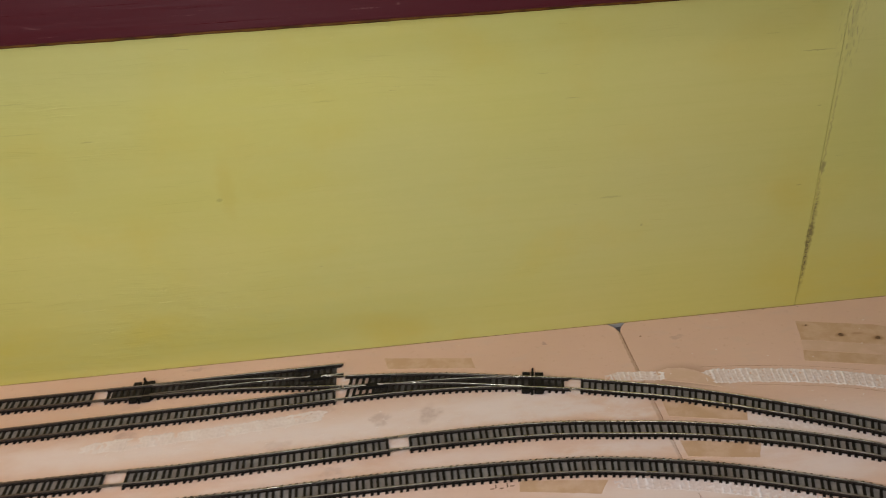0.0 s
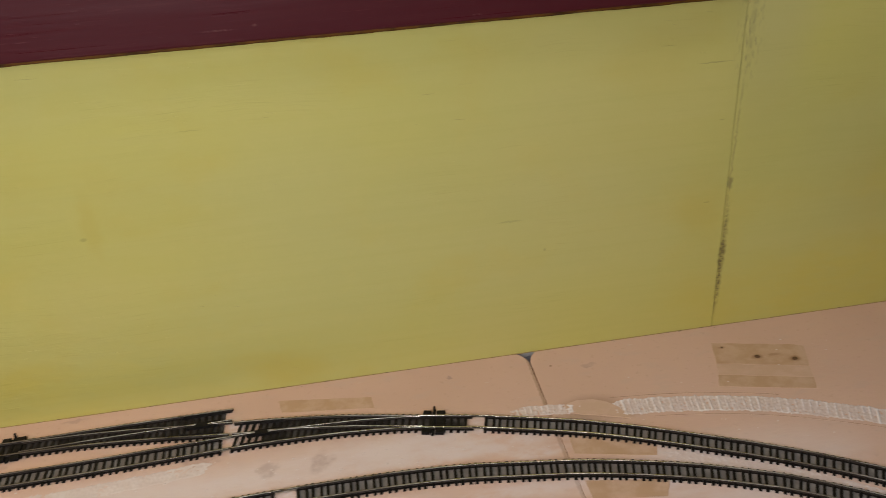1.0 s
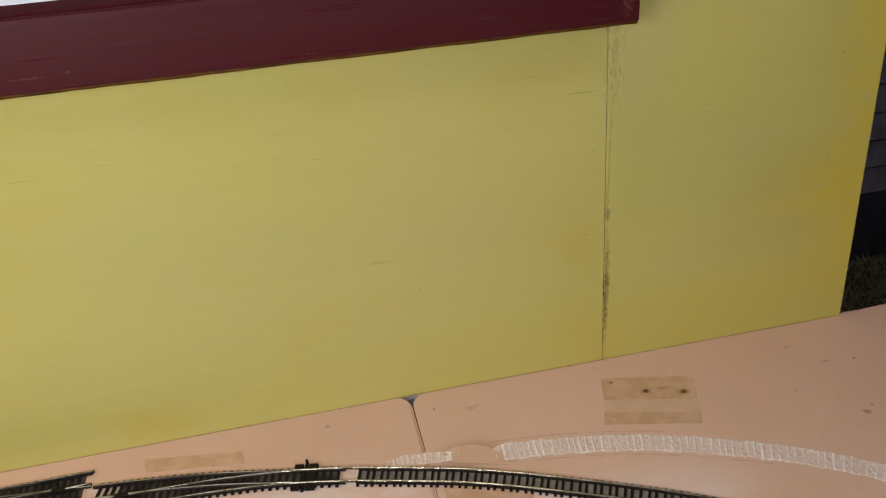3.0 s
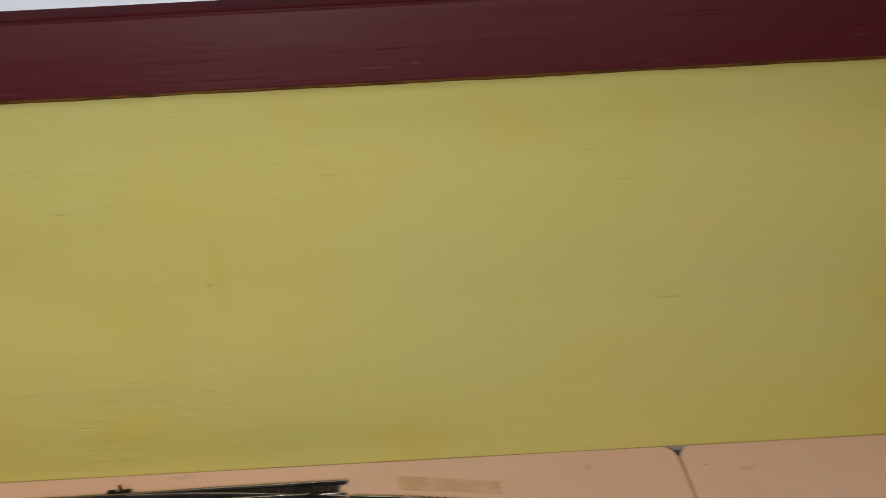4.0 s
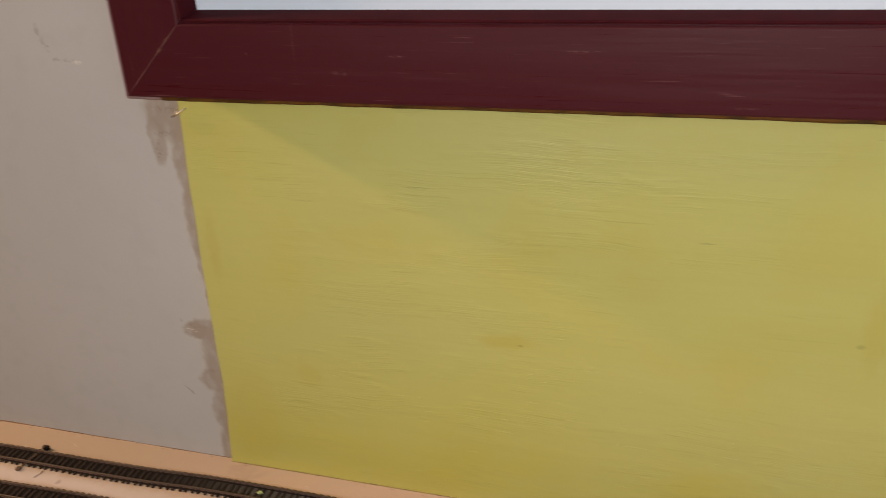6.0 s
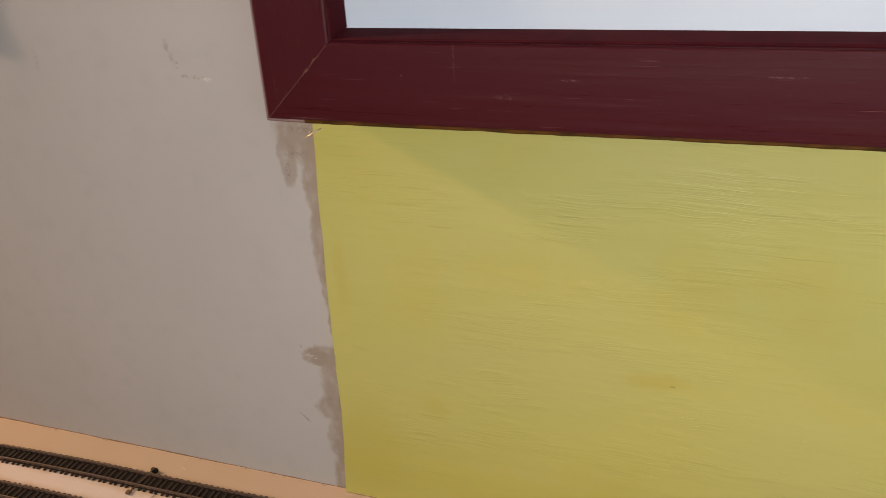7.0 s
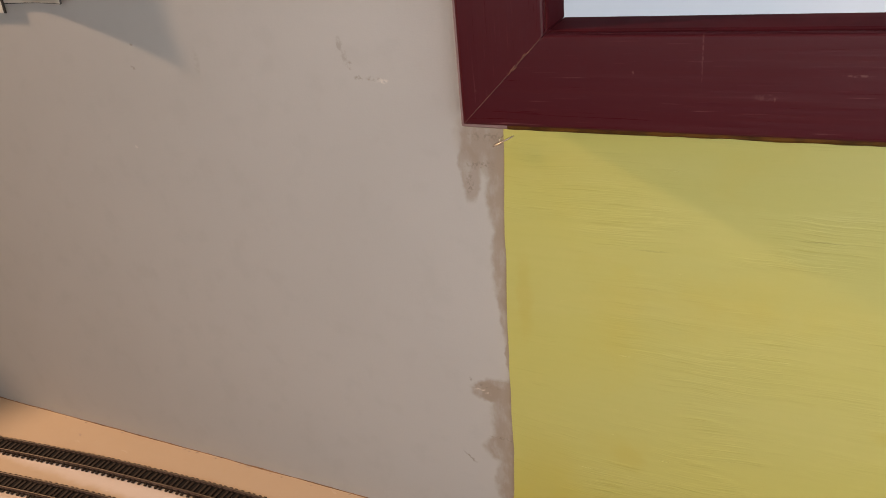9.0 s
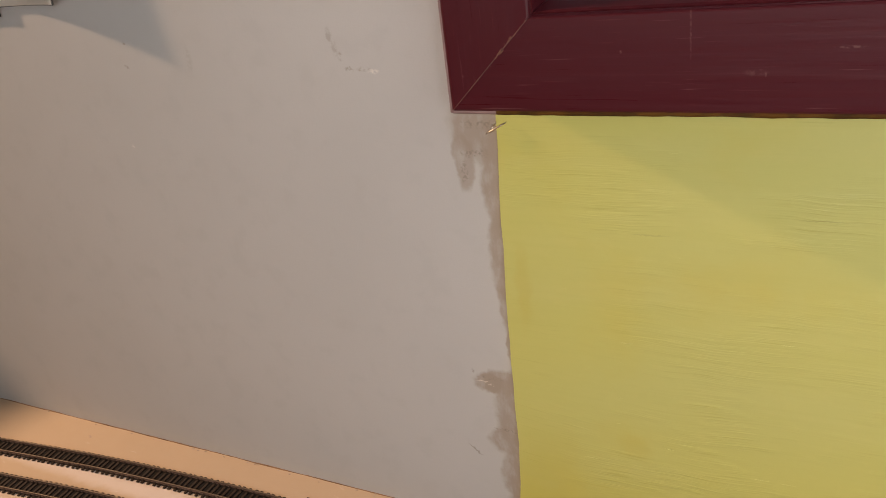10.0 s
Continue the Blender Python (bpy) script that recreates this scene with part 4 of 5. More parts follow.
left = [(-1.2, -0.62), (0.9977, -0.62), (0.9963, -0.3), (0.9978, -0.2), (0.9985, -0.10)] + corner(0.9985 - 0.025, -0.0206, 0.025, 0, 90)
left += ragged(0.96, -1.15, 0.0050, 0.03, 0.0012, 1) + [(-1.2, 0.0050)]
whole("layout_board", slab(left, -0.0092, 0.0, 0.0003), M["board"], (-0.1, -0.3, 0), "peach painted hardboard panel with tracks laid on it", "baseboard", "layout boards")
right = [(0.9985, -0.62), (2.3, -0.62), (2.3, 0.0050)] + ragged(2.25, 1.05, 0.0050, 0.03, 0.0012, 2)
right += [(1.027 - 0.0270 * math.sin(radians(a)), -0.0200 + 0.0245 * math.cos(radians(a))) for a in range(0, 91, 9)] + [(0.9996, -0.05), (0.9990, -0.12), (0.9984, -0.2), (0.9970, -0.3)]
# brown strip at the wall's foot, its colour standing in for the gap's shadow
bm, rows = bmesh.new(), []
for i in range(381):
    x = -1.15 + i * 0.003
    z = -0.0005 + 0.0006 * noise.noise((x * 40, 0.3, 7.7)) + 0.0004 * noise.noise((x * 160, 0.3, 1.7))
    back = 0.0004 * noise.noise((x * 60, 4.3, 0.7))
    rows.append([bm.verts.new(q) for q in ((x, 0.0026 + back, -0.0012), (x, 0.0040 + back, z), (x, 0.0056, z + 0.0004), (x, 0.0056, -0.0090))])
for r, t in zip(rows, rows[1:]):
    for j in range(3):
        bm.faces.new((r[j], t[j], t[j + 1], r[j + 1]))
structure("dirt_and_gap_shade", bm, M["dirt"], "brown strip along the foot of the wall, coloured as the gap's shade")
bm, rows = bmesh.new(), []
for i in range(230):
    y = -0.60 + i * 0.0025
    lift = -0.0006 + 0.0004 * noise.noise((y * 60, 2.2, 0.7)) + 0.0003 * noise.noise((y * 200, 0.2, 3.7))
    x0, x1 = 0.9950 + 0.0012 * noise.noise((y * 35, 9.1, 0.2)), 1.0002 + 0.0008 * noise.noise((y * 35, 5.1, 6.2))
    rows.append([bm.verts.new(q) for q in ((x0, y, -0.0012), (x0 + 0.0012, y, lift), (x1 - 0.0008, y, lift), (x1, y, -0.0012))])
for r, t in zip(rows, rows[1:]):
    for j in range(3):
        bm.faces.new((r[j], r[j + 1], t[j + 1], t[j]))
structure("dirt_and_gap_shade", bm, M["dirt"], "brown dirt packed into the joint between boards")
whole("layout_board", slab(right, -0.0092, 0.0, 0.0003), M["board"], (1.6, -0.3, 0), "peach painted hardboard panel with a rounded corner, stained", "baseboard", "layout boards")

# ---------------------------------------------------------------- yellow backboards
def backboard(outline, x0, x1, x, label):
    """A painted plywood panel with a thin brown strip for the gap line at its foot."""
    ob = thing("backboard", (x, 0, 0), label, "panel", "backboards")
    part("panel", panel(outline, 0.0, BOARD_T, 0.0006), M["yellow"], ob)
    r = random.Random(int(x * 100))
    bm, at = bmesh.new(), x0
    while at < x1:
        w = r.uniform(0.03, 0.10)
        block((at, -r.uniform(0.0003, 0.0006), 0.0001), (min(at + w, x1), 0.002, r.uniform(0.0003, 0.0010)), bm=bm)
        at += w
    part("lower_edge", bm, M["edge"], ob, "thin brown line along the foot")


edge = random.Random(7)


def left_edge(z):
    """The sawn left edge leans: its foot stands out and its top draws back."""
    return -0.0035 + 0.0065 * min(1.0, z / 0.09) + 0.0080 * max(0.0, (z - 0.09) / 0.31) ** 1.9


outline = [(-0.0038, 0.0005)] + [(left_edge(0.02 * i) + edge.uniform(-0.0006, 0.0006), 0.02 * i) for i in range(1, 20)]
outline += [(0.0118, 0.409), (1.2166, 0.409), (1.2253, 0.0005)]
backboard(outline, -0.003, 1.2255, 0.6, "long yellow painted plywood backboard with level brush marks")
outline = [(1.2258, 0.0005), (1.2171, 0.409), (1.2171, 0.62), (1.5070, 0.62), (1.5305, 0.0005)]
backboard(outline, 1.2258, 1.5300, 1.37, "short yellow backboard with a scuffed dark joint edge")

# a bent staple holds the corner
staple = bmesh.new()
tube([(0.0033, 0.0040, 0.3692), (0.0033, -0.0022, 0.3694), (0.0065, -0.0040, 0.3712), (0.0120, -0.0036, 0.3742), (0.0171, -0.0026, 0.3770), (0.0177, 0.0010, 0.3772)], 0.00055, staple)
tube([(0.0103, 0.0006, 0.3760), (0.0085, -0.0024, 0.3752), (0.0083, -0.0034, 0.3716)], 0.0004, staple, 6)
whole("staple", staple, M["steel"], (0.01, 0, 0.373), "bent steel staple pushed through the board's corner", "staple", smooth=True)

# ---------------------------------------------------------------- window
FX0, FX1, FZ0, FZ1 = 0.0080, 1.2205, 0.4015, 1.37
DEEP = 0.060
PROFILE = ((0, -0.0052), (0, DEEP - 0.0026), (0.0006, DEEP - 0.0008), (0.0022, DEEP), (0.0545, DEEP), (0.0556, DEEP - 0.0005), (0.0560, DEEP - 0.0013), (0.0567, DEEP - 0.0013), (0.0573, DEEP - 0.0003),
           (0.0582, DEEP + 0.0001), (0.0592, DEEP - 0.0012), (0.0605, DEEP - 0.0060), (0.0618, DEEP - 0.0110), (0.0630, DEEP - 0.0165), (0.0632, DEEP - 0.0200), (0.0632, -0.0052))
window = thing("window_1", (0.6, 0, 0.396), "dark red painted window frame around a white panel", "window", "", "structure")


def frame_member(name, a, b, inward, material):
    """One mitred length of the moulded frame from corner a to corner b (x, z); inward points to the pane."""
    bm = bmesh.new()
    along = (Vector(b) - Vector(a)).normalized()
    rings = []
    for end, s in ((Vector(a), 1), (Vector(b), -1)):
        rings.append([bm.verts.new((*[(end + Vector(inward) * u + along * u * s)[0]], -d, (end + Vector(inward) * u + along * u * s)[1])) for u, d in PROFILE])
    k = len(PROFILE)
    for j in range(k):
        bm.faces.new((rings[0][j], rings[0][(j + 1) % k], rings[1][(j + 1) % k], rings[1][j]))
    bm.faces.new(rings[0])
    bm.faces.new(rings[1][::-1])
    bm.faces.ensure_lookup_table()
    for j in range(8, k - 1):
        bm.faces[j].material_index = 1
    made = part(name, bm, material, window)
    made.data.materials.append(M["red_bead"])
    return made


g = 0.00025
frame_member("frame_rail", (FX0 + g, FZ0), (FX1 - g, FZ0), (0, 1), M["red_x"])
frame_member("frame_rail", (FX0 + g, FZ1), (FX1 - g, FZ1), (0, -1), M["red_x"])
frame_member("frame_stile", (FX0, FZ0 + g), (FX0, FZ1 - g), (1, 0), M["red_z"])
frame_member("frame_stile", (FX1, FZ0 + g), (FX1, FZ1 - g), (-1, 0), M["red_z"])
pane = block((FX0 + 0.0624, -0.0430, FZ0 + 0.0624), (FX1 - 0.0624, -0.0390, FZ1 - 0.0624))
part("pane", pane, M["pane"], window, "plain bluish white panel in place of glass")
# worn pinkish arris on the corner, the bare brown lower arris, and filler in the mitre
part("filler", block((FX0 - 0.0014, -DEEP + 0.0012, FZ0 - 0.0008), (FX0 + 0.0004, -0.004, FZ1), 0.0006), M["caulk"], window, "pinkish grey filler line")


def arris(x0, x1, low, high, seed, step=0.006):
    """A thin uneven strip of old paint under the casing's front edge."""
    bm, rings = bmesh.new(), []
    n = int((x1 - x0) / step)
    for i in range(n + 1):
        x = x0 + (x1 - x0) * i / n
        h = low + (high - low) * (0.5 + 0.5 * noise.noise((x * 22, seed, 0.4)) + 0.35 * noise.noise((x * 90, seed, 2.4)))
        rings.append([bm.verts.new(q) for q in ((x, -DEEP + 0.0006, FZ0 + 0.0012), (x, -DEEP + 0.0004, FZ0 - 0.3 * h), (x, -DEEP + 0.0016, FZ0 - h), (x, -0.012, FZ0 - h * 0.8), (x, -0.012, FZ0 + 0.0012))])
    for r, s in zip(rings, rings[1:]):
        for j in range(5):
            bm.faces.new((r[j], r[(j + 1) % 5], s[(j + 1) % 5], s[j]))
    bm.faces.new(rings[0])
    bm.faces.new(rings[-1][::-1])
    return bm


part("filler", arris(FX0 + 0.0005, FX0 + 0.030, 0.0008, 0.0016, 3), M["caulk"], window, "pinkish grey filler line")
part("paint_edge", arris(FX0 + 0.030, FX1 - 0.002, 0.0010, 0.0021, 8), M["brown"], window, "brown paint run along the lower edge")
mitre = bmesh.new()
tube([(FX0 + 0.0015, -DEEP + 0.0002, FZ0 + 0.0015), (FX0 + 0.02, -DEEP + 0.0001, FZ0 + 0.02), (FX0 + 0.0530, -DEEP + 0.0001, FZ0 + 0.0530)], 0.0003, mitre, 6)
part("mitre_joint", mitre, M["mitre"], window, "dark seam of the mitre")
crust = random.Random(5)
lumps = bmesh.new()
for i in range(46):
    u = 0.5 + 0.22 * crust.gauss(0, 1) if i < 30 else crust.uniform(0.1, 0.98)
    u = min(0.99, max(0.08, 0.12 + u))
    size = crust.uniform(0.0004, 0.0009) * (1.4 if 0.6 < u < 0.85 else 0.7)
    made = bmesh.ops.create_icosphere(lumps, subdivisions=1, radius=size)["verts"]
    mid = Vector((FX0 + 0.0545 * u + crust.gauss(0, 0.0006), -DEEP + 0.0002, FZ0 + 0.0545 * u + crust.gauss(0, 0.0006)))
    for v in made:
        v.co = Vector((v.co.x + 0.6 * v.co.z, v.co.y * 0.5, v.co.z + 0.6 * v.co.x)) + mid
part("mitre_filler", lumps, M["crust"], window, "broken golden filler in the mitre")

# ---------------------------------------------------------------- card sheets hung high on the wall
def curl(x):
    """How far the front sheet's lower edge stands off the wall."""
    return 0.0022 + 0.0158 * max(0.0, (x + 0.445) / 0.065) ** 1.6


def card_sheet(x0, x1, z0, z1, stand, thick=0.0007, cols=40, rows=10):
    bm = bmesh.new()
    grid = []
    for i in range(cols + 1):
        x = x0 + (x1 - x0) * i / cols
        line = []
        for j in range(rows + 1):
            v = j / rows
            off = stand(x) * (1 - v) ** 0.6 + 0.0012 * v
            z = z0 + (z1 - z0) * v
            line.append((bm.verts.new((x, WALL_Y - off, z)), bm.verts.new((x, WALL_Y - off - thick, z))))
        grid.append(line)
    for p, q in zip(grid, grid[1:]):
        for j in range(rows):
            bm.faces.new((p[j][0], q[j][0], q[j + 1][0], p[j + 1][0]))
            bm.faces.new((p[j][1], p[j + 1][1], q[j + 1][1], q[j][1]))
        bm.faces.new((p[0][0], p[0][1], q[0][1], q[0][0]))
        bm.faces.new((p[-1][0], q[-1][0], q[-1][1], p[-1][1]))
    for line in (grid[0], grid[-1]):
        for m, n in zip(line, line[1:]):
            bm.faces.new((m[0], n[0], n[1], m[1]))
    return bm


def rim(x, z, off, r):
    return tube([(px, WALL_Y - off(px) - 0.0003, pz) for px, pz in zip(x, z)], r, sides=6)


chart = thing("wall_chart", (-0.5, 0.0, 0.466), "white card wall chart with a corner curling away from the wall", "poster")
front = part("front_sheet", card_sheet(-0.80, -0.3805, 0.4770, 0.90, curl), M["card"], chart, smooth=True)
xs = [-0.80 + 0.4195 * i / 60 for i in range(61)]
part("edge_line", rim(xs, [0.4770] * 61, curl, 0.00055), M["dark"], front, "thin dark line along the sheet's edge")
side = bmesh.new()
tube([(-0.3805, WALL_Y - curl(-0.3805) * (1 - v) ** 0.6 - 0.0012 * v - 0.0003, 0.4770 + 0.4230 * v) for v in [j / 12 for j in range(13)]], 0.0008, side, 6)
part("edge_line", side, M["dark"], front, "thin dark line along the sheet's edge")
part("back_sheet", card_sheet(-0.80, -0.4720, 0.4690, 0.89, lambda x: 0.0030), M["card"], chart)
part("edge_line", block((-0.4735, WALL_Y - 0.0045, 0.4685), (-0.4715, WALL_Y - 0.0030, 0.70)), M["dark"], chart, "thin dark line along the sheet's edge")

# ---------------------------------------------------------------- tracks
track([(-1.1132, -0.1350), (-0.7590, -0.0835), (-0.6200, -0.0670), (-0.5262, -0.0575), (-0.4453, -0.0509), (-0.3036, -0.0447), (-0.1012, -0.0431), (0.0000, -0.0393), (0.1503, -0.0397), (0.2806, -0.0400), (0.4028, -0.0405)],
      "straight model railway track beside the wall, browned rails", 0, 0.012)
track([(-1.1132, -0.1820), (-0.7590, -0.1320), (-0.5600, -0.1120), (-0.4500, -0.1017), (-0.3400, -0.0965), (-0.2226, -0.0945), (-0.1012, -0.0912), (0.1002, -0.0904), (0.3006, -0.0901), (0.4208, -0.0875), (0.5411, -0.0855), (0.6703, -0.0810)],
      "straight model railway track leading into a turnout", 0, 0.011)
turnout([(0.4008, -0.0405), (0.4749, -0.0400), (0.5371, -0.0385), (0.6012, -0.0383), (0.6693, -0.0381)], [(0.4008, -0.0407), (0.4749, -0.0417), (0.5371, -0.0445), (0.6012, -0.0511), (0.6693, -0.0599)],
        0.4425, 0.452, 0.637, "model railway turnout with black tie bar, stub end facing a gap", 1)
turnout([(0.6693, -0.0599), (0.7315, -0.0668), (0.7916, -0.0764), (0.8517, -0.0901), (0.9178, -0.1047)], [(0.6693, -0.0810), (0.7264, -0.0810), (0.7886, -0.0838), (0.8507, -0.0906), (0.9178, -0.1049)],
        0.8765, 0.866, 0.700, "curved model railway turnout with black tie bar and bright rails", -1)
track([(0.9158, -0.1042), (0.9309, -0.1083), (1.0120, -0.1326), (1.0646, -0.1523), (1.1152, -0.1746), (1.1638, -0.1973), (1.2099, -0.2206), (1.2535, -0.2459), (1.2941, -0.2722), (1.3327, -0.3006), (1.4028, -0.3643), (1.4579, -0.4453), (1.4880, -0.5465)],
      "curved model railway track with a glint painted on its rails", 0.012, 0)
track([(-1.1132, -0.2160), (-0.7590, -0.1907), (-0.3036, -0.1770), (0.1002, -0.1720), (0.3307, -0.1720), (0.4419, -0.1728)], "straight model railway track, middle line", 0, 0.010)
track([(0.4419, -0.1728), (0.5010, -0.1741), (0.5521, -0.1725), (0.6082, -0.1710), (0.6653, -0.1690), (0.7239, -0.1672)], "short straight model railway track between joints", 0.010, 0.011)
track([(0.7239, -0.1672), (0.7816, -0.1672), (0.8397, -0.1685), (0.8968, -0.1728), (0.9519, -0.1811), (1.0070, -0.1903), (1.0601, -0.2034), (1.1112, -0.2191), (1.1593, -0.2378), (1.1924, -0.2530), (1.2625, -0.2955), (1.3226, -0.3461), (1.3828, -0.4250), (1.4128, -0.5262)],
      "curved model railway track, middle line, dull rails", 0.011, 0)
track([(-1.1132, -0.2565), (-0.7590, -0.2383), (-0.3036, -0.2256), (0.1002, -0.2196), (0.4008, -0.2196), (0.5691, -0.2191), (0.6663, -0.2174), (0.7755, -0.2181), (0.8838, -0.2239), (0.9369, -0.2312), (0.9890, -0.2424), (1.0381, -0.2558), (1.0852, -0.2722), (1.1293, -0.2892), (1.1563, -0.3006), (1.2224, -0.3400), (1.2826, -0.3927), (1.3327, -0.3960), (1.3627, -0.5465)],
      "curved model railway track along the bench's front", 0, 0)


# ---------------------------------------------------------------- dried filler beds of lifted track
def filler_bed(points, width, label, ribs=1.0, seed=1, height=0.0009, faint=False, sink=1.0):
    """A ragged, low bed of filler that keeps the print of sleepers, cracked into patches."""
    line = spline(points, 0.0006)
    cross = 20
    rows = []
    for i, p in enumerate(line):
        d = heading(line, i)
        n = Vector((-d.y, d.x, 0))
        row = []
        rag = [1 + 0.13 * noise.noise((i * 0.055, seed * 7.1 + s, 0.3)) + 0.13 * noise.noise((i * 0.25, seed + s * 3.0, 1.7)) for s in (0, 1)]
        taper = min(1.0, i / 24, (len(line) - 1 - i) / 24) ** 0.5
        beat = 0.5 + 0.5 * math.cos(2 * math.pi * (i * 0.0006 / PITCH + 0.7 * noise.noise((i * 0.03, seed, 5.5)) + 0.16 * noise.noise((i * 0.2, seed, 1.5))))
        for j in range(cross + 1):
            u = 2 * j / cross - 1
            q = p + n * (u * width / 2 * rag[0 if u < 0 else 1] * max(0.6, taper))
            rough = 0.5 + 0.5 * noise.noise((q.x * 70, q.y * 70, seed))
            fine = noise.noise((q.x * 320, q.y * 320, seed + 4))
            there = 0.2 + 0.8 * max(0.0, noise.noise((i * 0.03, seed * 2.0, 9.0 + u * 0.5)) + 0.45)
            far = 0.35 * max(0.0, u - 0.3) * (0.5 + noise.noise((q.x * 25, 3.0, seed)))
            z = height * (0.05 + sink * (rough - 0.5) + 0.6 * fine + far + ribs * there * (0.9 * beat ** 7 * (abs(u) < 0.86) + 0.5 * math.exp(-((abs(u) - 0.78) / 0.07) ** 2)))
            z -= (height * 0.5 + 0.0002) * max(0.0, 1 - min((1 - abs(u)) * 5, 1) * taper)
            row.append((q.x, q.y, max(-0.0006, 0.00012 + z)))
        rows.append(row)
    mid = line[len(line) // 2]
    bed = thing("filler_bed", (mid.x, mid.y, 0), label, "dried filler", "filler beds")
    cut, at = random.Random(seed), 0
    while at < len(rows) - 1:
        end = min(at + cut.randint(45, 110), len(rows) - 1)
        if len(rows) - 1 - end < 20:
            end = len(rows) - 1
        bm = bmesh.new()
        grid = [[bm.verts.new(q) for q in row] for row in rows[at:end + 1]]
        for r, t in zip(grid, grid[1:]):
            for j in range(cross):
                bm.faces.new((r[j], t[j], t[j + 1], r[j + 1]))
        part("filler_patch", bm, M["smear" if faint else "glue"], bed, smooth=True)
        at = end
    return bed


filler_bed([(1.0601, -0.1125), (1.0676, -0.1133), (1.1197, -0.1194), (1.1779, -0.1303), (1.2325, -0.1459), (1.2846, -0.1667), (1.3327, -0.1894), (1.3778, -0.2153), (1.4078, -0.2378), (1.4729, -0.2955), (1.5230, -0.3744)], 0.027,
           "white dried filler curve printed by lifted track", 1.15, 1, 0.0007, sink=0.3)
filler_bed([(0.9569, -0.0977), (0.9920, -0.0997), (1.0321, -0.1068)], 0.017, "short ragged remnant of white filler", 1.1, 2, 0.0007, sink=0.5)
filler_bed([(0.395, -0.1235), (0.4709, -0.1205), (0.5611, -0.1165), (0.655, -0.1080)], 0.019, "broken white filler print along a lifted track", 0.25, 3, 0.0004, faint=True, sink=1.8)
filler_bed([(1.0872, -0.1882), (1.1323, -0.2080), (1.1824, -0.2317), (1.2275, -0.2581), (1.2725, -0.2904)], 0.021, "white filler between two curved tracks", 0.3, 4, 0.0005, sink=0.4)
filler_bed([(0.9218, -0.2505), (0.9669, -0.2570), (1.0120, -0.2672), (1.0621, -0.2834), (1.1122, -0.3026)], 0.017, "white filler ridge along a curved track", 0.7, 5, 0.0007, sink=0.5)


# ---------------------------------------------------------------- tape, nails and bits
def tape(corners, label, lift=0.00025, surface="tape"):
    """A piece of tape on the board, from its corners in order."""
    c = [Vector((x, y, 0)) for x, y in corners]
    pts = []
    r = random.Random(int(corners[0][0] * 1000))
    for a, b in zip(c, c[1:] + c[:1]):
        n = max(2, int((b - a).length / 0.006))
        for i in range(n):
            p = a + (b - a) * (i / n)
            pts.append((p.x + r.uniform(-0.0004, 0.0004), p.y + r.uniform(-0.0004, 0.0004)))
    mid = sum(c, Vector()) / len(c)
    return whole("tape_patch", slab(pts, 0.0, lift), M[surface], (mid.x, mid.y, 0), label, "tape", "tape patches")


tape([(1.2109, -0.0314), (1.2986, -0.0541), (1.3086, -0.0597), (1.2956, -0.0936), (1.1999, -0.0673)], "brown aged tape with rusty nails through it")
tape([(1.1929, -0.0860), (1.2896, -0.1128), (1.2826, -0.1300), (1.1854, -0.1047)], "second strip of brown aged tape on the board")
tape([(1.1999, -0.0678), (1.2956, -0.0941), (1.2896, -0.1123), (1.1929, -0.0855)], "pale worn film between two strips of tape", 0.0002, "film")
tape([(1.0075, -0.1204), (1.0972, -0.1488), (1.0822, -0.1872), (1.0055, -0.1680)], "square brown tape patch under the curved track")
tape([(1.0040, -0.2044), (1.0822, -0.2186), (1.0721, -0.2388), (1.0040, -0.2267)], "brown tape patch between two tracks")
tape([(0.8347, -0.2328), (0.9188, -0.2449), (0.9078, -0.2601), (0.8327, -0.2469)], "brown tape patch beside the bench's edge track")
tape([(0.7164, -0.0223), (0.8166, -0.0385), (0.8176, -0.0567), (0.7194, -0.0425)], "faded brown tape patch behind a turnout")

tape([(1.016, -0.097), (1.030, -0.093), (1.048, -0.095), (1.061, -0.102), (1.070, -0.112), (1.078, -0.132), (1.059, -0.125), (1.035, -0.117), (1.016, -0.110)], "rounded tan film over the end of a filler bed", 0.0004, "film")

# pencilled outline of the lifted curve; its lower line paints the filler's shadow
for d, x0, x1 in ((0.0168, 1.065, 1.24), (-0.0166, 1.10, 1.32)):
    line = beside(spline([(1.0601, -0.1125), (1.1197, -0.1194), (1.1779, -0.1303), (1.2325, -0.1459), (1.2846, -0.1667), (1.3327, -0.1894), (1.3778, -0.2153), (1.4729, -0.2955), (1.5230, -0.3744)]), d)
    run = between(line, x0, x1)
    whole("curve_outline", web_strip(run, 0.00028, 0.0002), M["pencil"], tuple(run[len(run) // 2]), "thin brown line of pencil and painted shadow following the curve", "marking", "pencil lines")

nail_shape = bmesh.new()
bmesh.ops.create_cone(nail_shape, cap_ends=True, segments=12, radius1=0.0030, radius2=0.0022, depth=0.0009, matrix=Matrix.Translation((0, 0, 0.0007)))
bmesh.ops.create_cone(nail_shape, cap_ends=True, segments=8, radius1=0.0009, radius2=0.0009, depth=0.004, matrix=Matrix.Translation((0, 0, -0.0016)))
first = whole("nail", nail_shape, M["rust"], (0, 0, 0), "rusty nail head pushed flush through tape", "nail", "nails", smooth=False)
first.matrix_basis = pose(1.2490, -0.0660, 0.0)
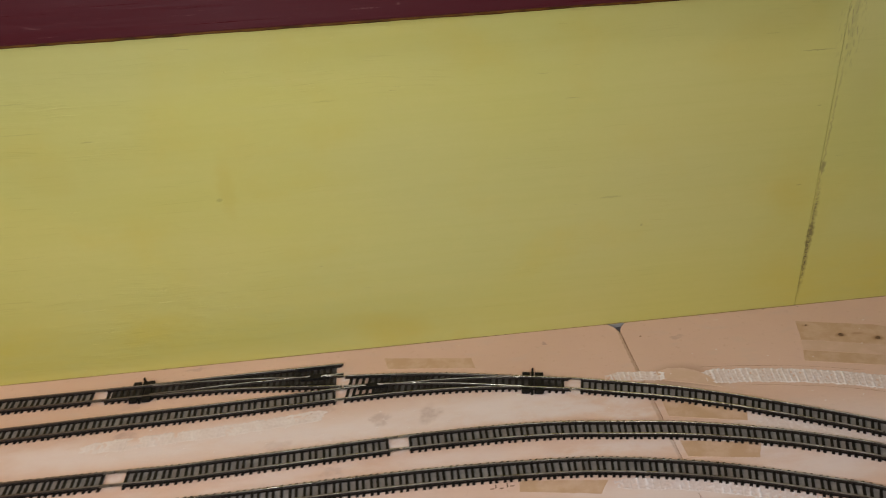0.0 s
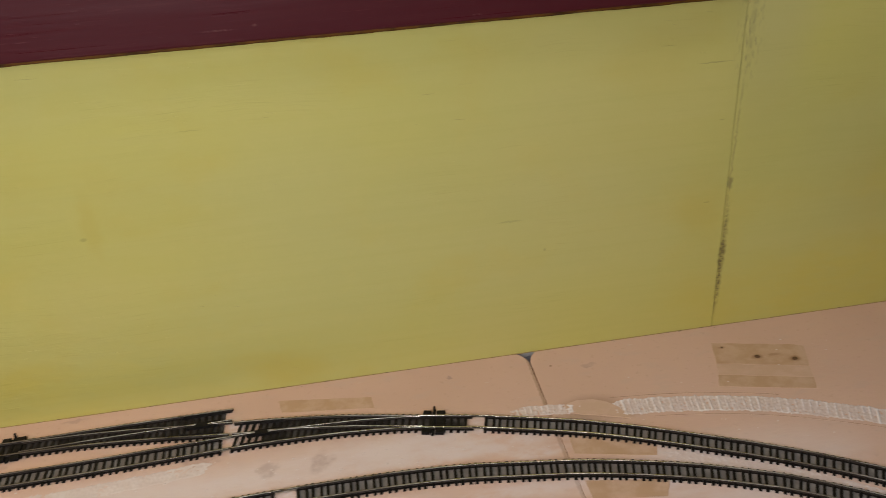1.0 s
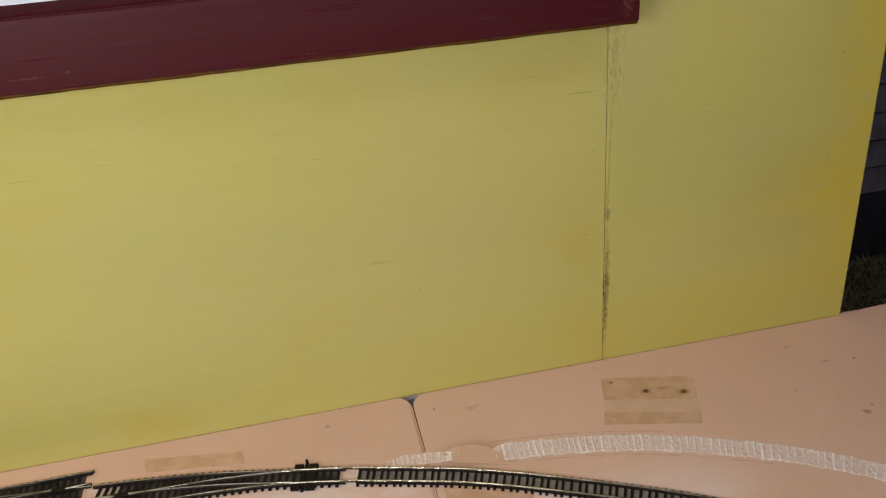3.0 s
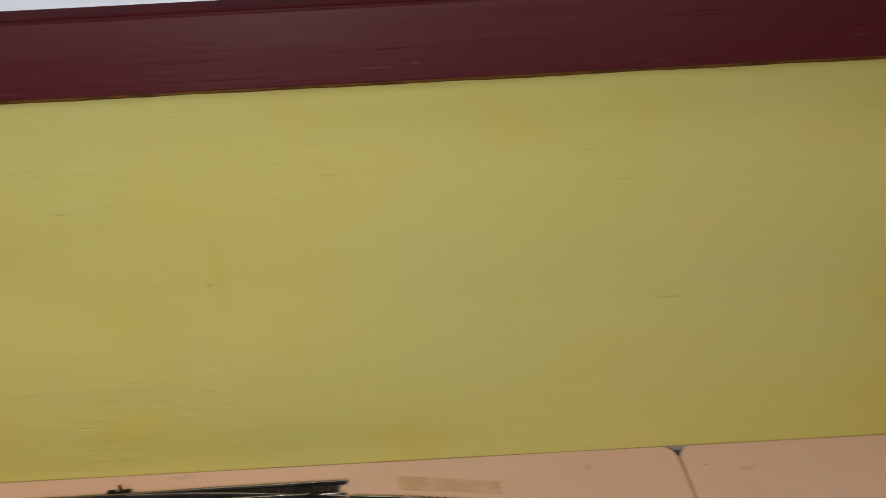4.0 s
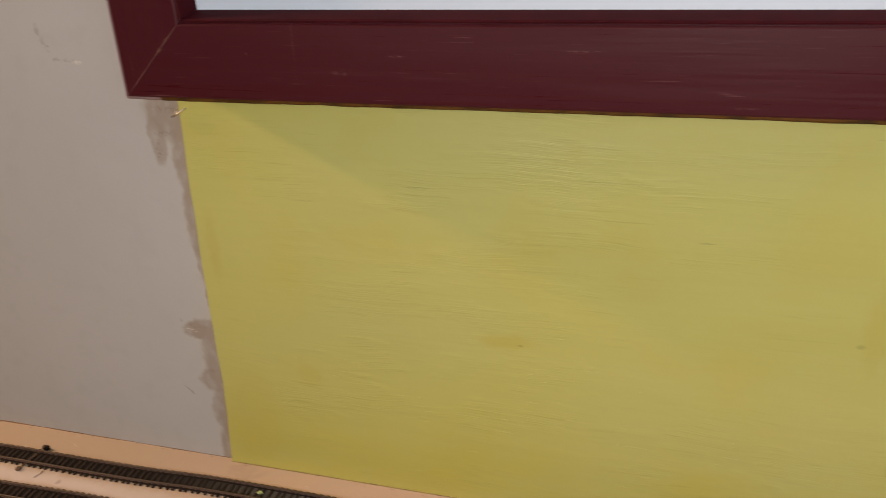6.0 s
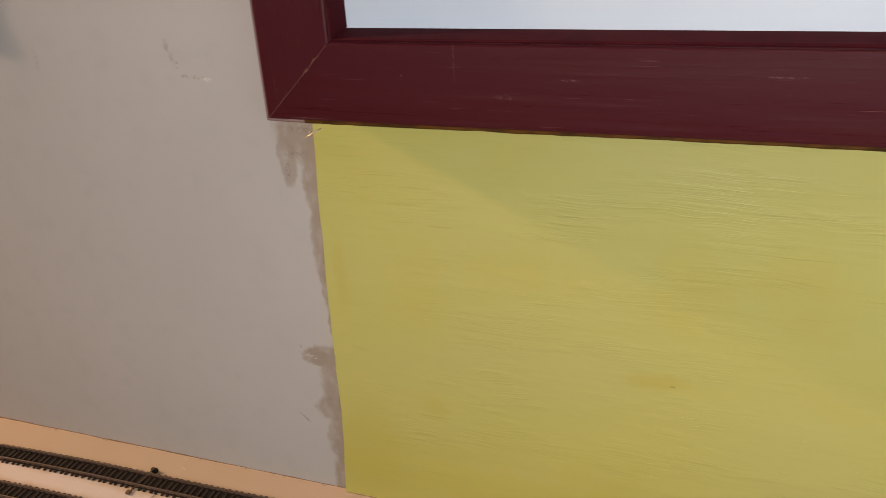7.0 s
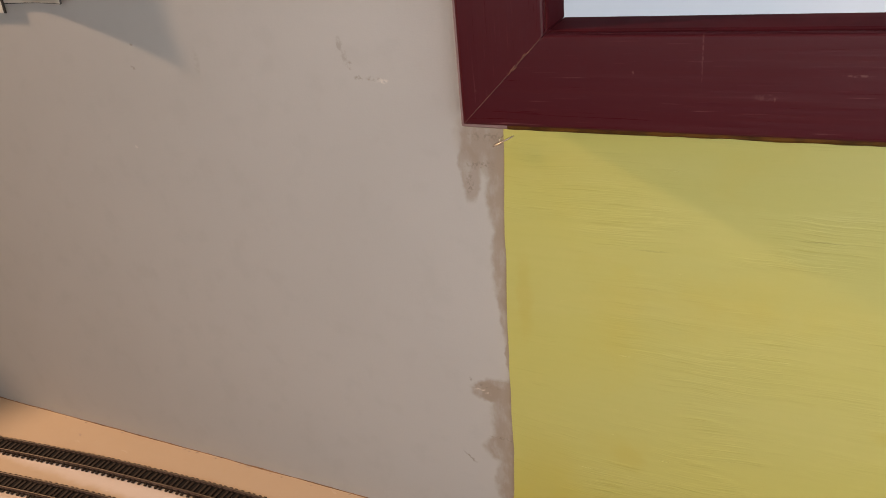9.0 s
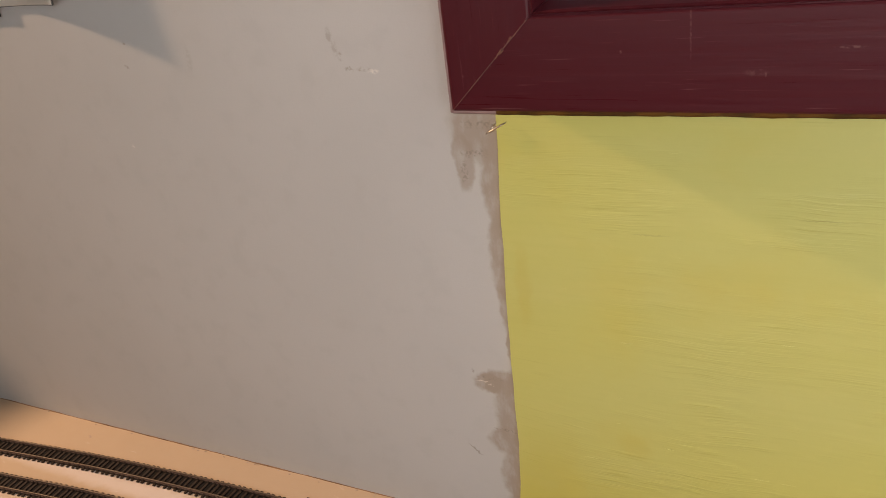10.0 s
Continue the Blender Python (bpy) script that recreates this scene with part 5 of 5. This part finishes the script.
for x, y, s in ((1.2870, -0.0785, 0.9), (1.2185, -0.0420, 0.35)):
    n = copy_thing(first, pose(x, y, 0.0, 0, 0, 40 * s))
    n.scale = (s * 1.25, s * 0.9, 1)

# crumbs of plaster along the foot of the wall
crumb = random.Random(21)
bm = bmesh.new()
for i in range(46):
    x = crumb.uniform(-0.75, 0.0) if i < 34 else crumb.uniform(0.0, 1.5)
    y = crumb.uniform(0.0005, 0.0042) if x < 0 else crumb.uniform(-0.0035, -0.0012)
    r = crumb.uniform(0.0005, 0.0013) if x < 0 else crumb.uniform(0.0004, 0.0009)
    made = bmesh.ops.create_icosphere(bm, subdivisions=1, radius=r)["verts"]
    for v in made:
        v.co = Vector((v.co.x * crumb.uniform(1.0, 2.2), v.co.y, max(0, v.co.z * 0.6))) + Vector((x, y, 0))
tagged(new("plaster_crumbs", mesh_of("plaster_crumbs", bm, M["crumb"])), "pale plaster crumbs along the foot of the wall", "debris", "", "stuff")

# flakes of filler and grit left on the board between the tracks
grit = random.Random(77)
bm = bmesh.new()
for i in range(150):
    x = grit.uniform(0.42, 1.0) if i < 110 else grit.uniform(1.0, 1.5)
    y = grit.gauss(-0.128, 0.016) if i < 110 else grit.uniform(-0.20, -0.03)
    r = grit.uniform(0.0004, 0.0011)
    made = bmesh.ops.create_icosphere(bm, subdivisions=1, radius=r)["verts"]
    a, b = grit.uniform(0.8, 2.0), grit.uniform(0.6, 1.2)
    for v in made:
        v.co = Vector((v.co.x * a, v.co.y * b, max(0, v.co.z * 0.5))) + Vector((x, y, 0))
tagged(new("filler_flakes", mesh_of("filler_flakes", bm, M["smear"])), "pale flakes of filler and grit between the tracks", "debris", "", "stuff")

# wire clip that straddles the wall-side track, with a loose end on either side
clip = thing("rail_clip", (-0.2155, -0.043, 0), "dark wire clip straddling the track", "clip")
wire = bmesh.new()
tube([(-0.2120, -0.0275, 0.0002), (-0.2125, -0.0278, 0.0052), (-0.2133, -0.0295, 0.0052), (-0.2145, -0.0340, 0.0030), (-0.2160, -0.0430, 0.0022), (-0.2170, -0.0560, 0.0022), (-0.2177, -0.0640, 0.0008)], 0.0007, wire)
part("wire", wire, M["rust"], clip, smooth=True)
part("clamp", block((-0.2160, -0.0300, 0.0002), (-0.2090, -0.0262, 0.0050), 0.0006), M["black"], clip)
part("foot", block((-0.2210, -0.0655, 0.0002), (-0.2160, -0.0605, 0.0030), 0.0006), M["rust"], clip)
loose = bmesh.new()
tube([(-0.1905, -0.0590, 0.0008), (-0.1915, -0.0640, 0.0004), (-0.1932, -0.0705, 0.0004)], 0.00035, loose, 6)
whole("loose_wire", loose, M["rust"], (-0.192, -0.066, 0), "short brown offcut of wire lying between tracks", "wire", smooth=True)
whole("plastic_scrap", slab([(0.0465, -0.0405), (0.0500, -0.0412), (0.0525, -0.0388), (0.0490, -0.0370)], 0.0024, 0.0040, 0.0003), M["lime"], (0.0495, -0.039, 0.0024), "small lime green plastic scrap lying on the track", "scrap")

# pencil writing near the bench's edge, too faint to read
marks = bmesh.new()
for i, (x, y, w, h) in enumerate(((0.806, -0.2400, 0.0035, 0.0012), (0.811, -0.2392, 0.0012, 0.0045), (0.8145, -0.2405, 0.0040, 0.0011), (0.822, -0.2395, 0.0012, 0.0050), (0.825, -0.2390, 0.0038, 0.0011))):
    block((x, y, 0.0001), (x + w, y + h, 0.00025), bm=marks)
whole("pencil_marks", marks, M["rust"], (0.815, -0.239, 0), "faint illegible pencil marks on the board", "marking")
